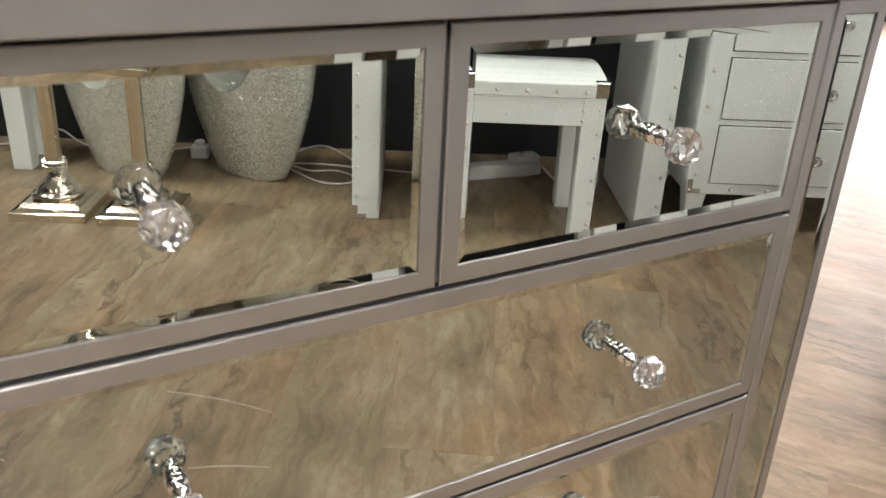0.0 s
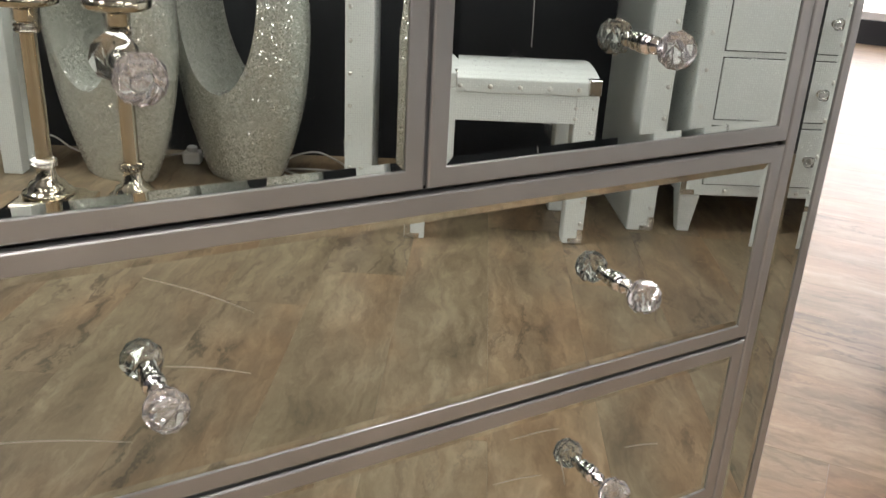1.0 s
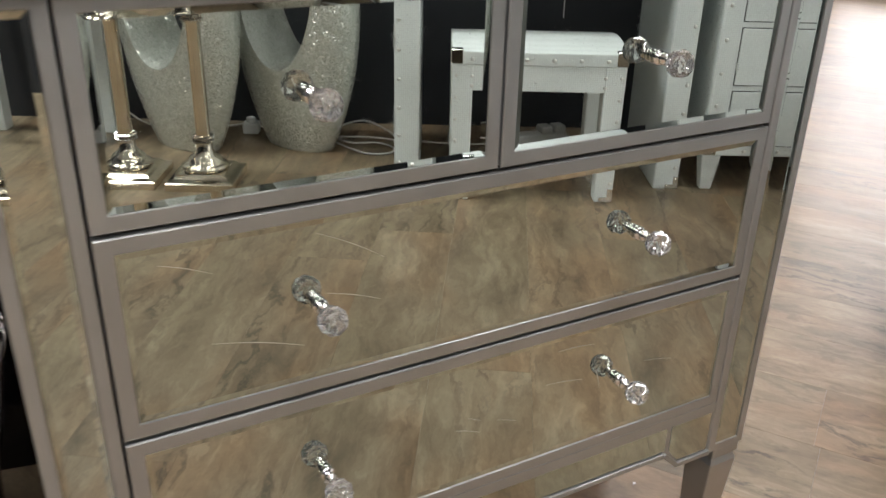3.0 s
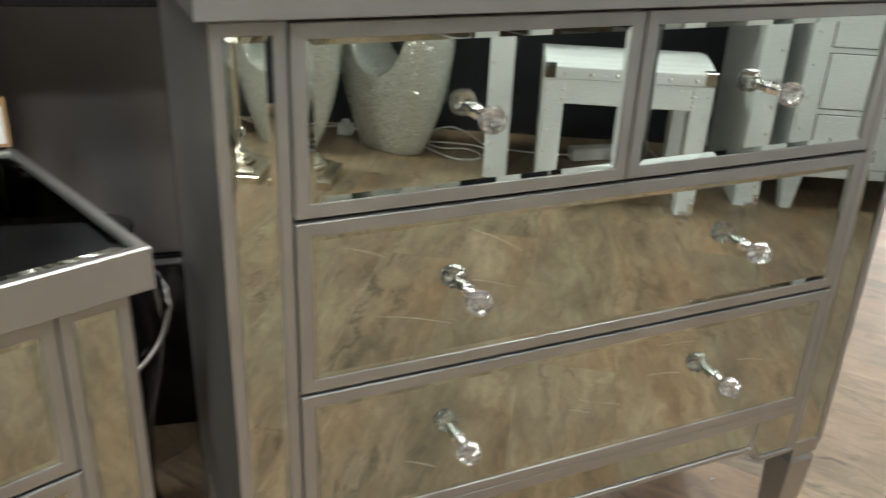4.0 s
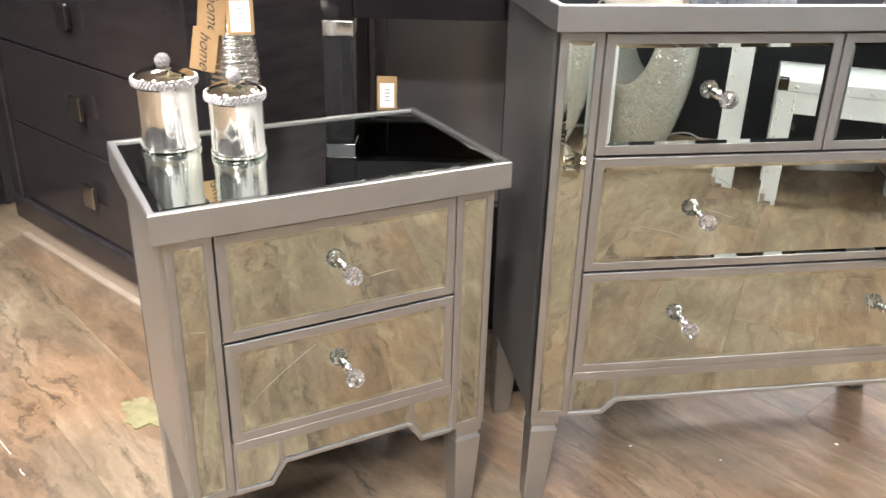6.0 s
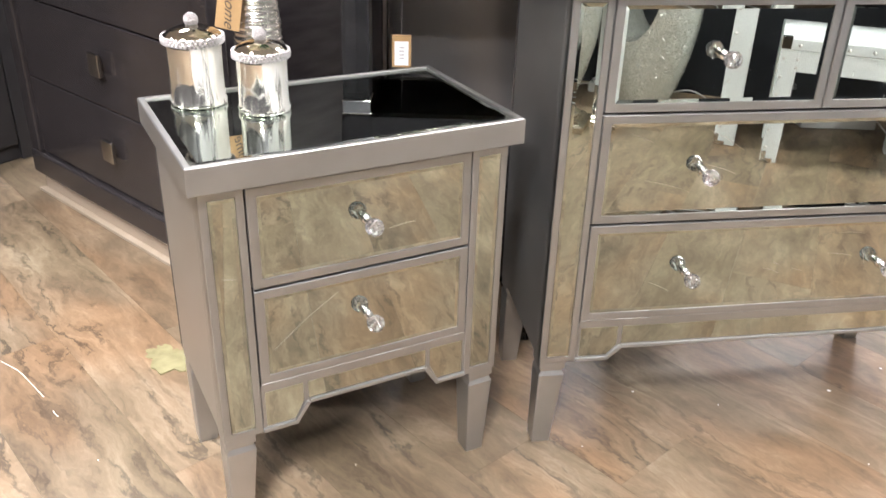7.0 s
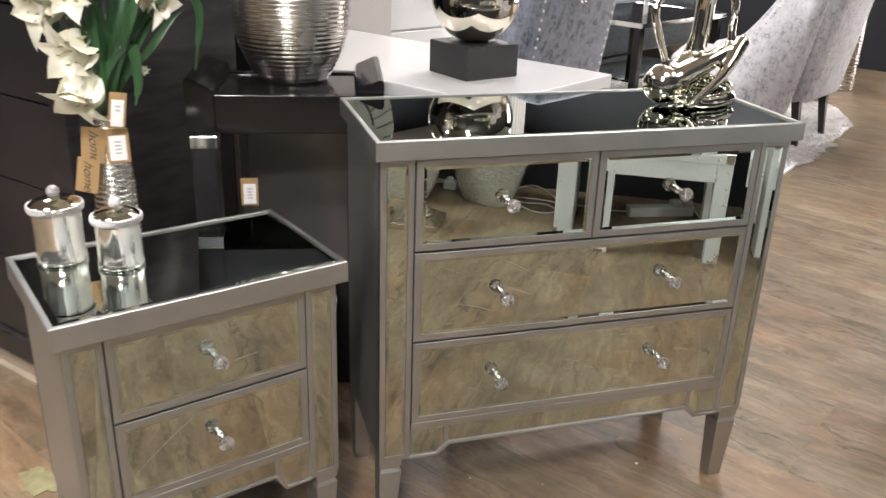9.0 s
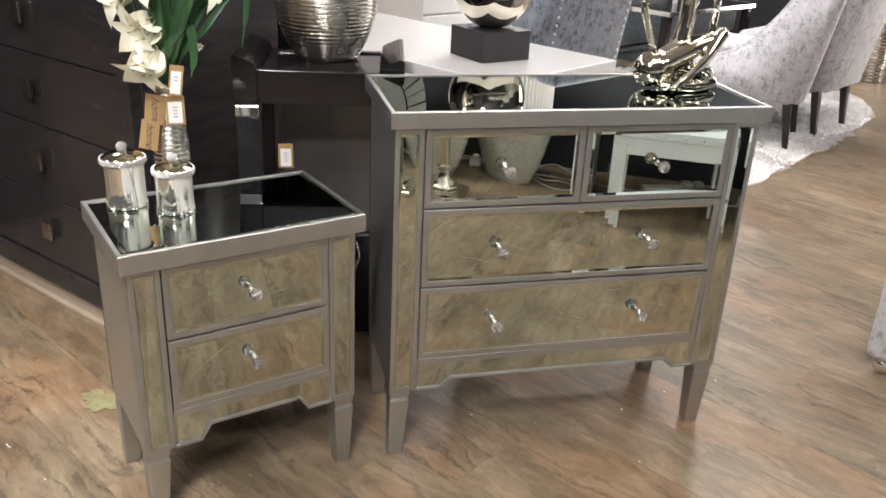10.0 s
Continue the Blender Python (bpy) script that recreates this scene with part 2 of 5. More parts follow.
def hide_material():
    """White reptile-grain leather cloth, with a scatter of glitter."""
    m, nt, b = mat("white_textured_leather")
    L = nt.links.new
    co = coords(nt)
    vo = node(nt, "ShaderNodeTexVoronoi", Scale=190.0)
    vo.inputs["Randomness"].default_value = 0.25
    L(co, vo.inputs["Vector"])
    n1 = node(nt, "ShaderNodeTexNoise", Scale=6.0, Detail=3.0)
    L(co, n1.inputs["Vector"])
    r = ramp(nt, n1.outputs[0], [(0.3, (0.77, 0.80, 0.79)), (0.7, (0.83, 0.86, 0.845))])
    pit = ramp(nt, vo.outputs["Distance"], [(0.25, (1, 1, 1)), (0.6, (0.87, 0.87, 0.87))])
    mx = nt.nodes.new("ShaderNodeMix")
    mx.data_type, mx.blend_type = "RGBA", "MULTIPLY"
    mx.inputs["Factor"].default_value = 1.0
    L(r.outputs[0], mx.inputs["A"]), L(pit.outputs[0], mx.inputs["B"]), L(mx.outputs["Result"], b.inputs["Base Color"])
    bp = node(nt, "ShaderNodeBump", Strength=0.6, Distance=0.001)
    bp.invert = True
    L(vo.outputs["Distance"], bp.inputs["Height"]), L(bp.outputs[0], b.inputs["Normal"])
    # a few of the scales carry glitter
    fl = node(nt, "ShaderNodeTexVoronoi", Scale=150.0)
    L(co, fl.inputs["Vector"])
    sep = nt.nodes.new("ShaderNodeSeparateColor")
    L(fl.outputs["Color"], sep.inputs[0])
    near = node(nt, "ShaderNodeMath")
    near.operation = "LESS_THAN"
    near.inputs[1].default_value = 0.26
    L(fl.outputs["Distance"], near.inputs[0])
    pick = node(nt, "ShaderNodeMath")
    pick.operation = "GREATER_THAN"
    pick.inputs[1].default_value = 0.80
    L(sep.outputs[0], pick.inputs[0])
    both = node(nt, "ShaderNodeMath")
    both.operation = "MULTIPLY"
    L(near.outputs[0], both.inputs[0]), L(pick.outputs[0], both.inputs[1])
    gr = ramp(nt, both.outputs[0], [(0.0, (0.38, 0.38, 0.38)), (1.0, (0.06, 0.06, 0.06))])
    L(gr.outputs[0], b.inputs["Roughness"])
    geo = nt.nodes.new("ShaderNodeNewGeometry")
    off = nt.nodes.new("ShaderNodeVectorMath")
    off.operation = "SUBTRACT"
    off.inputs[1].default_value = (0.5, 0.5, 0.5)
    L(fl.outputs["Color"], off.inputs[0])
    tilt = nt.nodes.new("ShaderNodeVectorMath")
    tilt.operation = "MULTIPLY_ADD"
    tilt.inputs[1].default_value = (1.2, 1.2, 1.2)
    L(off.outputs[0], tilt.inputs[0]), L(geo.outputs["Normal"], tilt.inputs[2])
    pickn = nt.nodes.new("ShaderNodeMix")
    pickn.data_type = "VECTOR"
    L(both.outputs[0], pickn.inputs["Factor"]), L(bp.outputs[0], pickn.inputs["A"]), L(tilt.outputs[0], pickn.inputs["B"])
    nrm = nt.nodes.new("ShaderNodeVectorMath")
    nrm.operation = "NORMALIZE"
    L(pickn.outputs["Result"], nrm.inputs[0]), L(nrm.outputs[0], b.inputs["Normal"])
    return m


def velvet_material(name, dark, light):
    """Crushed velvet: pile lying in patches, the light some catch put into the colour."""
    m, nt, b = mat(name)
    L = nt.links.new
    co = coords(nt, scale=(1, 1, 0.75))
    n0 = node(nt, "ShaderNodeTexNoise", Scale=38.0, Detail=9.0, Roughness=0.78, Distortion=0.25)
    L(co, n0.inputs["Vector"])
    r = ramp(nt, n0.outputs[0], [(0.40, dark), (0.47, tuple((a + 2 * c) / 3 for a, c in zip(dark, light))), (0.60, light)])
    L(r.outputs[0], b.inputs["Base Color"])
    b.inputs["Roughness"].default_value = 0.55
    b.inputs["Sheen Weight"].default_value = 0.6
    b.inputs["Sheen Roughness"].default_value = 0.35
    bp = node(nt, "ShaderNodeBump", Strength=0.5, Distance=0.006)
    L(n0.outputs[0], bp.inputs["Height"]), L(bp.outputs[0], b.inputs["Normal"])
    return m


MIRROR = mirror_material()
CRYSTAL = glass_material()
PLANK = wood_material("vinyl_plank", False)
PLANK_FAR = wood_material("vinyl_plank_far", True)
MOSAIC = mosaic_material("mirror_mosaic", (0.60, 0.615, 0.55), (0.95, 0.96, 0.90), 420)
HIDE = hide_material()
VELVET = velvet_material("silver_crushed_velvet", (0.26, 0.255, 0.27), (0.58, 0.57, 0.59))
VELVET_BLUE = velvet_material("slate_crushed_velvet", (0.05, 0.058, 0.075), (0.25, 0.27, 0.32))
VELVET_DARK = velvet_material("dark_teal_velvet", (0.02, 0.03, 0.04), (0.10, 0.13, 0.15))
LEG_BLACK = surface("black_stained_wood", (0.015, 0.013, 0.012), (0.025, 0.022, 0.02), 0.35)


# ---- shapes ----
def part(name, bm, material, parent=None, label="", smooth=False):
    me = bpy.data.meshes.new(name)
    bmesh.ops.recalc_face_normals(bm, faces=bm.faces)
    if smooth:
        for f in bm.faces:
            f.smooth = True
    bm.to_mesh(me)
    bm.free()
    me.materials.append(material)
    ob = new(name, me)
    ob.parent = parent
    if label:
        ob["label"] = label
    return ob


def thing(name, m, label, category, group="", kind=""):
    e = new(name)
    e.matrix_world = m
    e.empty_display_size = 0.05
    return tagged(e, label, category, group, kind)


def box(x0, x1, y0, y1, z0, z1, bevel=0.0, bm=None, segs=2):
    """A box, its edges rounded by bevel; added to bm if given."""
    own = bmesh.new()
    vs = [own.verts.new((x, y, z)) for x in (x0, x1) for y in (y0, y1) for z in (z0, z1)]
    for f in ((0, 1, 3, 2), (4, 6, 7, 5), (0, 4, 5, 1), (2, 3, 7, 6), (0, 2, 6, 4), (1, 5, 7, 3)):
        own.faces.new([vs[i] for i in f])
    if bevel:
        bmesh.ops.bevel(own, geom=own.edges[:], offset=bevel, segments=segs, affect="EDGES", profile=0.5)
    if bm is None:
        return own
    return merge(bm, own)


def merge(bm, other, m=None):
    if m is not None:
        bmesh.ops.transform(other, matrix=m, verts=other.verts)
    me = bpy.data.meshes.new("tmp")
    other.to_mesh(me)
    other.free()
    bm.from_mesh(me)
    bpy.data.meshes.remove(me)
    return bm


def lathe(profile, segs=32, bm=None, m=None):
    """Turns (r, z) pairs round the z axis."""
    own = bmesh.new()
    rings = []
    for r, z in profile:
        if r < 1e-6:
            rings.append([own.verts.new((0, 0, z))])
        else:
            rings.append([own.verts.new((r * math.cos(2 * math.pi * i / segs), r * math.sin(2 * math.pi * i / segs), z)) for i in range(segs)])
    for a, b in zip(rings, rings[1:]):
        for i in range(segs):
            j = (i + 1) % segs
            vs = [a[i % len(a)], a[j % len(a)], b[j % len(b)], b[i % len(b)]]
            vs = [v for k, v in enumerate(vs) if v not in vs[:k]]
            if len(vs) > 2:
                own.faces.new(vs)
    if m is not None:
        bmesh.ops.transform(own, matrix=m, verts=own.verts)
    if bm is None:
        return own
    return merge(bm, own)


def nest(rects, bm=None, close=False):
    """Joins nested rectangles (x0, x1, z0, z1, y) that face -y, one to the next; close caps the last."""
    own = bmesh.new()
    loops = [[own.verts.new(p) for p in ((x0, y, z0), (x1, y, z0), (x1, y, z1), (x0, y, z1))] for x0, x1, z0, z1, y in rects]
    for a, b in zip(loops, loops[1:]):
        for i in range(4):
            j = (i + 1) % 4
            own.faces.new((a[i], a[j], b[j], b[i]))
    if close:
        own.faces.new(loops[-1])
    if bm is None:
        return own
    return merge(bm, own)


def prism(points, y0, y1, bm=None):
    """Extrudes an outline in x, z from y0 to y1."""
    own = bmesh.new()
    a = [own.verts.new((x, y0, z)) for x, z in points]
    b = [own.verts.new((x, y1, z)) for x, z in points]
    own.faces.new(a), own.faces.new(b[::-1])
    n = len(points)
    for i in range(n):
        own.faces.new((a[i], a[(i + 1) % n], b[(i + 1) % n], b[i]))
    if bm is None:
        return own
    return merge(bm, own)


def tube(points, radius, segs=8, bm=None, taper=None):
    """A round bar along points; taper gives a radius for each point."""
    own = bmesh.new()
    pts = [Vector(p) for p in points]
    rings = []
    up = Vector((0, 0, 1))
    for i, p in enumerate(pts):
        d = (pts[min(i + 1, len(pts) - 1)] - pts[max(i - 1, 0)]).normalized()
        side = d.cross(up if abs(d.z) < 0.95 else Vector((1, 0, 0))).normalized()
        other = side.cross(d)
        r = taper[i] if taper else radius
        rings.append([own.verts.new(p + r * (math.cos(2 * math.pi * k / segs) * side + math.sin(2 * math.pi * k / segs) * other)) for k in range(segs)])
    for a, b in zip(rings, rings[1:]):
        for k in range(segs):
            own.faces.new((a[k], a[(k + 1) % segs], b[(k + 1) % segs], b[k]))
    own.faces.new(rings[0][::-1]), own.faces.new(rings[-1])
    if bm is None:
        return own
    return merge(bm, own)


def taper_leg(x, y, z0, z1, w0, w1, bm=None, bevel=0.002, lean=(0, 0)):
    """A square leg from z0 (width w0) up to z1 (width w1)."""
    own = bmesh.new()
    lo = [own.verts.new((x + lean[0] + sx * w0 / 2, y + lean[1] + sy * w0 / 2, z0)) for sx, sy in ((-1, -1), (1, -1), (1, 1), (-1, 1))]
    hi = [own.verts.new((x + sx * w1 / 2, y + sy * w1 / 2, z1)) for sx, sy in ((-1, -1), (1, -1), (1, 1), (-1, 1))]
    own.faces.new(lo[::-1]), own.faces.new(hi)
    for i in range(4):
        own.faces.new((lo[i], lo[(i + 1) % 4], hi[(i + 1) % 4], hi[i]))
    if bevel:
        bmesh.ops.bevel(own, geom=own.edges[:], offset=bevel, segments=2, affect="EDGES", profile=0.5)
    if bm is None:
        return own
    return merge(bm, own)


def curve_points(ctrl, n=24):
    """A smooth run through the control points (Catmull-Rom)."""
    c = [Vector(p) for p in ctrl]
    c = [2 * c[0] - c[1]] + c + [2 * c[-1] - c[-2]]
    out = []
    for i in range(1, len(c) - 2):
        for k in range(n):
            t = k / n
            p0, p1, p2, p3 = c[i - 1:i + 3]
            out.append(0.5 * (2 * p1 + (p2 - p0) * t + (2 * p0 - 5 * p1 + 4 * p2 - p3) * t * t + (3 * p1 - p0 - 3 * p2 + p3) * t ** 3))
    return out + [c[-2]]


# ---- room ----
def shop(u, w, z=0.0, turn=0.0):
    """A pose in the shop's own axes: u along the display wall, w out from it."""
    return pose(0, 0, 0, 0, 0, STORE) @ pose(u, w, z, 0, 0, turn)


ROOM_U0, ROOM_U1, ROOM_W0, ROOM_W1 = -3.2, 6.5, -1.66, 6.2


# Unseen window, added with a glowing sheet behind it for glare on the floor
ADDED_WINDOW = (-0.9, 1.1, 0.15, 2.25)
PANE, nt_, b_ = mat("window_glass")
b_.inputs["Transmission Weight"].default_value = 1.0
b_.inputs["Roughness"].default_value = 0.0
b_.inputs["IOR"].default_value = 1.45
FILL_GLOW, nt_, b_ = mat("added_fill_glow")
b_.inputs["Base Color"].default_value = (0.5, 0.5, 0.5, 1)
b_.inputs["Emission Color"].default_value = (1.0, 0.925, 0.91, 1)
b_.inputs["Emission Strength"].default_value = 9.0


def room():
    def wall(name, u0, u1, w0, w1, material, label):
        ob = part(name, box(u0, u1, w0, w1, -0.05, CEIL + 0.05), material)
        ob.matrix_world = shop(0, 0)
        tagged(ob, label, "wall", kind="structure")
    wall("wall_display", ROOM_U0, ROOM_U1, ROOM_W0 - 0.12, ROOM_W0, WALL_DARK, "near-black painted wall behind the white furniture")
    wall("wall_far", ROOM_U0, ROOM_U1, ROOM_W1, ROOM_W1 + 0.12, WALL_DARK, "dark painted far wall of the shop")
    # the end wall gets an added, unseen window so fill light can enter
    u0, u1, a, b, sill, head = ROOM_U1, ROOM_U1 + 0.12, *ADDED_WINDOW
    ew = box(u0, u1, ROOM_W0 - 0.12, a, -0.05, CEIL + 0.05)
    box(u0, u1, b, ROOM_W1 + 0.12, -0.05, CEIL + 0.05, 0, ew)
    box(u0, u1, a, b, -0.05, sill, 0, ew)
    box(u0, u1, a, b, head, CEIL + 0.05, 0, ew)
    ob = part("wall_end", ew, WALL_DARK)
    ob.matrix_world = shop(0, 0)
    tagged(ob, "dark painted end wall of the shop", "wall", kind="structure")
    win = thing("window_1", shop(0, 0), "added white-framed window, out of view, that lets fill light onto the floor", "window", kind="structure")
    mid = (a + b) / 2
    for w0, w1, z0, z1 in ((a, b, sill, sill + 0.05), (a, b, head - 0.05, head), (a, a + 0.05, sill + 0.05, head - 0.05), (b - 0.05, b, sill + 0.05, head - 0.05), (mid - 0.025, mid + 0.025, sill + 0.05, head - 0.05)):
        part("window_frame", box(u0 + 0.03, u0 + 0.08, w0, w1, z0, z1, 0.003), CABLE, win)
    for w0, w1 in ((a + 0.05, mid - 0.025), (mid + 0.025, b - 0.05)):
        g = part("pane", box(u0 + 0.052, u0 + 0.058, w0, w1, sill + 0.05, head - 0.05), PANE, win)
        g.visible_shadow = False
    sky = part("backdrop", box(u0 + 1.2, u0 + 1.25, a - 2.5, b + 2.5, -0.5, 4.0), FILL_GLOW)
    sky.matrix_world = shop(0, 0)
    tagged(sky, "added glowing sheet behind the unseen window, for glare on the floor", "backdrop", kind="structure")
    wall("wall_side", ROOM_U0 - 0.12, ROOM_U0, ROOM_W0 - 0.12, ROOM_W1 + 0.12, WALL_DARK, "dark painted side wall of the shop")
    c = part("ceiling", box(ROOM_U0 - 0.12, ROOM_U1 + 0.12, ROOM_W0 - 0.12, ROOM_W1 + 0.12, CEIL, CEIL + 0.1), CEILING_PAINT)
    c.matrix_world = shop(0, 0)
    tagged(c, "white painted shop ceiling", "ceiling", kind="structure")


room()

LAMP_GLOW, nt_, b_ = mat("lamp_diffuser")
b_.inputs["Base Color"].default_value = (0.9, 0.9, 0.9, 1)
b_.inputs["Emission Color"].default_value = (1.0, 0.965, 0.95, 1)
b_.inputs["Emission Strength"].default_value = 12.0


def ceiling_panels():
    first = None
    for u, w, power in PANELS:
        m = shop(u, w, CEIL)
        if first is None:
            first = thing("ceiling_light", m, "square recessed ceiling light panel with a white frame, lit", "ceiling light", "light panels in the ceiling")
            fr = bmesh.new()
            for x0, x1, y0, y1 in ((-0.27, 0.27, -0.27, -0.25), (-0.27, 0.27, 0.25, 0.27), (-0.27, -0.25, -0.25, 0.25), (0.25, 0.27, -0.25, 0.25)):
                box(x0, x1, y0, y1, -0.012, 0.0, 0.002, fr, 1)
            part("frame", fr, CABLE, first)
            part("diffuser", box(-0.25, 0.25, -0.25, 0.25, -0.005, 0.0), LAMP_GLOW, first)
        else:
            copy_thing(first, m)
        ld = bpy.data.lights.new("panel_light", "AREA")
        ld.shape, ld.size, ld.energy, ld.color = "SQUARE", 0.48, power, (1.0, 0.965, 0.95)
        lo = new("panel_light", ld)
        lo.matrix_world = shop(u, w, CEIL - 0.016)


ceiling_panels()


# an added spot, out of view, that lifts the left part of the floor
def fill_spot(x, y, aim, power, cone):
    t = thing("ceiling_spotlight", pose(x, y, CEIL), "small white ceiling spotlight, unseen, added to brighten the floor at the left", "spotlight")
    part("housing", lathe([(0, 0), (0.03, 0), (0.034, -0.01), (0.034, -0.12), (0.03, -0.125), (0.03, -0.1), (0, -0.1)], 20), CABLE, t)
    ld = bpy.data.lights.new("spot_light", "SPOT")
    ld.energy, ld.spot_size, ld.spot_blend, ld.shadow_soft_size, ld.color = power, radians(cone), 0.8, 0.14, (1.0, 0.955, 0.92)
    lo = new("spot_light", ld)
    lo.matrix_world = look((x, y, CEIL - 0.135), aim)


fill_spot(-1.25, 0.55, (-1.1, 0.7, 0), 300, 50)


# ---- mirrored cabinets ----
def mirror_pane(x0, x1, z0, z1, y, bevel=0.0048, drop=-0.0005):
    """A mirror with a ground bevel all round; y is its face."""
    return nest([(x0, x1, z0, z1, y + 0.004), (x0, x1, z0, z1, y + drop), (x0 + bevel, x1 - bevel, z0 + bevel, z1 - bevel, y)], close=True)


def frame_ring(x0, x1, z0, z1, wide, inner=0.006, back=0.014):
    """A flat picture-frame moulding with a bead along its inner edge, facing -y at y 0."""
    prof = [(0, back), (0, 0.0034), (0.0004, 0.0026), (0.0013, 0.002), (wide - 0.0007, 0.002), (wide - 0.0002, 0.0022), (wide, 0.0027), (wide, inner)]
    return nest([(x0 + i, x1 - i, z0 + i, z1 - i, y) for i, y in prof])


def crystal_knob(x, z, parent):
    turn = pose(x, 0.004, z, 90)
    part("knob_stem", lathe([(0, 0), (0.0066, 0), (0.0068, 0.0030), (0.0060, 0.0040), (0.0030, 0.0046), (0.0030, 0.0060), (0.0052, 0.0070), (0.0060, 0.0090), (0.0056, 0.0110),
                             (0.0036, 0.0125), (0.0030, 0.0145), (0.0046, 0.0165), (0.0052, 0.0176), (0, 0.0180)], 20, m=turn), CHROME, parent, "polished chrome knob stem", True)
    ball = bmesh.new()
    # six rows of flat facets, every other row turned by half a facet
    rings = []
    n, r = 9, 0.0126
    for k in range(1, 6):
        a = math.pi * k / 6
        rings.append([ball.verts.new((r * math.sin(a) * math.cos(2 * math.pi * (i + 0.5 * (k % 2)) / n), r * math.sin(a) * math.sin(2 * math.pi * (i + 0.5 * (k % 2)) / n), r * math.cos(a))) for i in range(n)])
    for k, (p, q) in enumerate(zip(rings, rings[1:])):
        for i in range(n):
            j = (i + 1) % n
            if k % 2:
                ball.faces.new((p[i], p[j], q[j])), ball.faces.new((p[i], q[j], q[i]))
            else:
                ball.faces.new((p[i], p[j], q[i])), ball.faces.new((p[j], q[j], q[i]))
    ball.faces.new(rings[0]), ball.faces.new(rings[-1][::-1])
    bmesh.ops.transform(ball, matrix=pose(x, -0.0248, z, 90, 0, 0) @ pose(0, 0, 0, 0, 0, 40 * x), verts=ball.verts)
    part("crystal_ball", ball, CRYSTAL, parent, "clear faceted crystal ball knob")


def cabinet(name, m, label, category, width, post, rows, split_z, foot, apron_lo, apron_hi, apron_step, slab, over, depth, knobs, rng):
    """A silver-framed mirrored cabinet. x runs along the front from the drawers' edge, y back, z up."""
    cab = thing(name, m, label, category)
    top_z0, top_z1 = slab
    xl, xr = -post, width + post
    # carcass
    part("side_panel", box(xl, xl + 0.016, 0.0304, depth - 0.012, foot, top_z0, 0.0015), SILVER, cab)
    part("side_panel", box(xr - 0.016, xr, 0.0304, depth - 0.012, foot, top_z0, 0.0015), SILVER, cab)
    part("back_panel", box(xl, xr, depth - 0.012, depth - 0.004, foot, top_z0), GAP, cab, "dark back board")
    part("carcass", box(xl + 0.016, xr - 0.016, 0.014, 0.03, apron_hi + 0.03, top_z0), GAP, cab, "carcass behind the drawers, coloured dark as the shade in their gaps")
    part("bottom_panel", box(xl + 0.016, xr - 0.016, 0.03, depth - 0.012, apron_hi + 0.02, apron_hi + 0.034), GAP, cab, "dark underside board")
    part("top_rail", box(xl, xr, 0.0025, 0.014, split_z, top_z0), SILVER, cab)
    # posts with mirror strips
    for x0 in (xl, width):
        x1 = x0 + post
        p = part("corner_post", merge(frame_ring(x0, x1 - 0.0008, foot, split_z, 0.0105), box(x0, x1 - 0.0008, 0.0075, 0.03, foot, split_z)), SILVER, cab)
        part("mirror_strip", mirror_pane(x0 + 0.0112, x1 - 0.0120, foot + 0.0112, split_z - 0.0112, 0.004, 0.005), MIRROR, p, "narrow bevelled mirror strip")
    # drawers
    for x0, x1, z0, z1, kx in rows:
        d = part("drawer", merge(frame_ring(x0 + 0.0012, x1 - 0.0012, z0 + 0.0017, z1 - 0.0017, 0.0127, 0.006, 0.0042), box(x0 + 0.0016, x1 - 0.0016, 0.0085, 0.0138, z0 + 0.002, z1 - 0.002)), SILVER, cab)
        part("mirror_pane", mirror_pane(x0 + 0.0142, x1 - 0.0142, z0 + 0.0147, z1 - 0.0147, 0.004), MIRROR, d, "bevelled mirror drawer front")
        for k in kx:
            crystal_knob(k, (z0 + z1) / 2 - (0.004 if len(kx) > 1 else 0.0), d)
    # apron with its cut corners
    zt = rows[-1][2]
    s0, s1 = apron_step
    low = [(0.0, foot), (s0, foot), (s1, apron_lo), (width - s1, apron_lo), (width - s0, foot), (width, foot)]
    ap = part("apron", prism([(0.0, zt - 0.002)] + low + [(width, zt - 0.002)], 0.004, 0.016), SILVER, cab)
    g = 0.0045
    m1 = [(g, zt - 0.012), (g, foot + 2 * g), (s0 - 0.002, foot + 2 * g), (s1 - 2 * g, apron_lo + 1.4 * g), (s1 - 2 * g, zt - 0.012)]
    m3 = [(width - x, z) for x, z in m1[::-1]]
    m2 = [(s1 - 0.4 * g, zt - 0.012), (s1 - 0.4 * g, apron_lo + 1.8 * g), (width - s1 + 0.4 * g, apron_lo + 1.8 * g), (width - s1 + 0.4 * g, zt - 0.012)]
    for mm in (m1, m2, m3):
        part("mirror_piece", prism(mm, 0.0028, 0.0042), MIRROR, ap, "shaped mirror piece of the apron")
    bead = bmesh.new()
    box(0.0012, width - 0.0012, 0.0021, 0.0042, zt - 0.012, zt + 0.0016, 0.0004, bead, 1)
    for (xa, za), (xb, zb) in zip(low, low[1:]):
        ln = math.hypot(xb - xa, zb - za)
        b1 = box(-0.001, ln + 0.001, 0.0, 0.0045, 0, 0.0062, 0.0012)
        merge(bead, b1, pose(xa, 0, za) @ Matrix.Rotation(-math.atan2(zb - za, xb - xa), 4, "Y"))
    part("apron_moulding", bead, SILVER, ap)
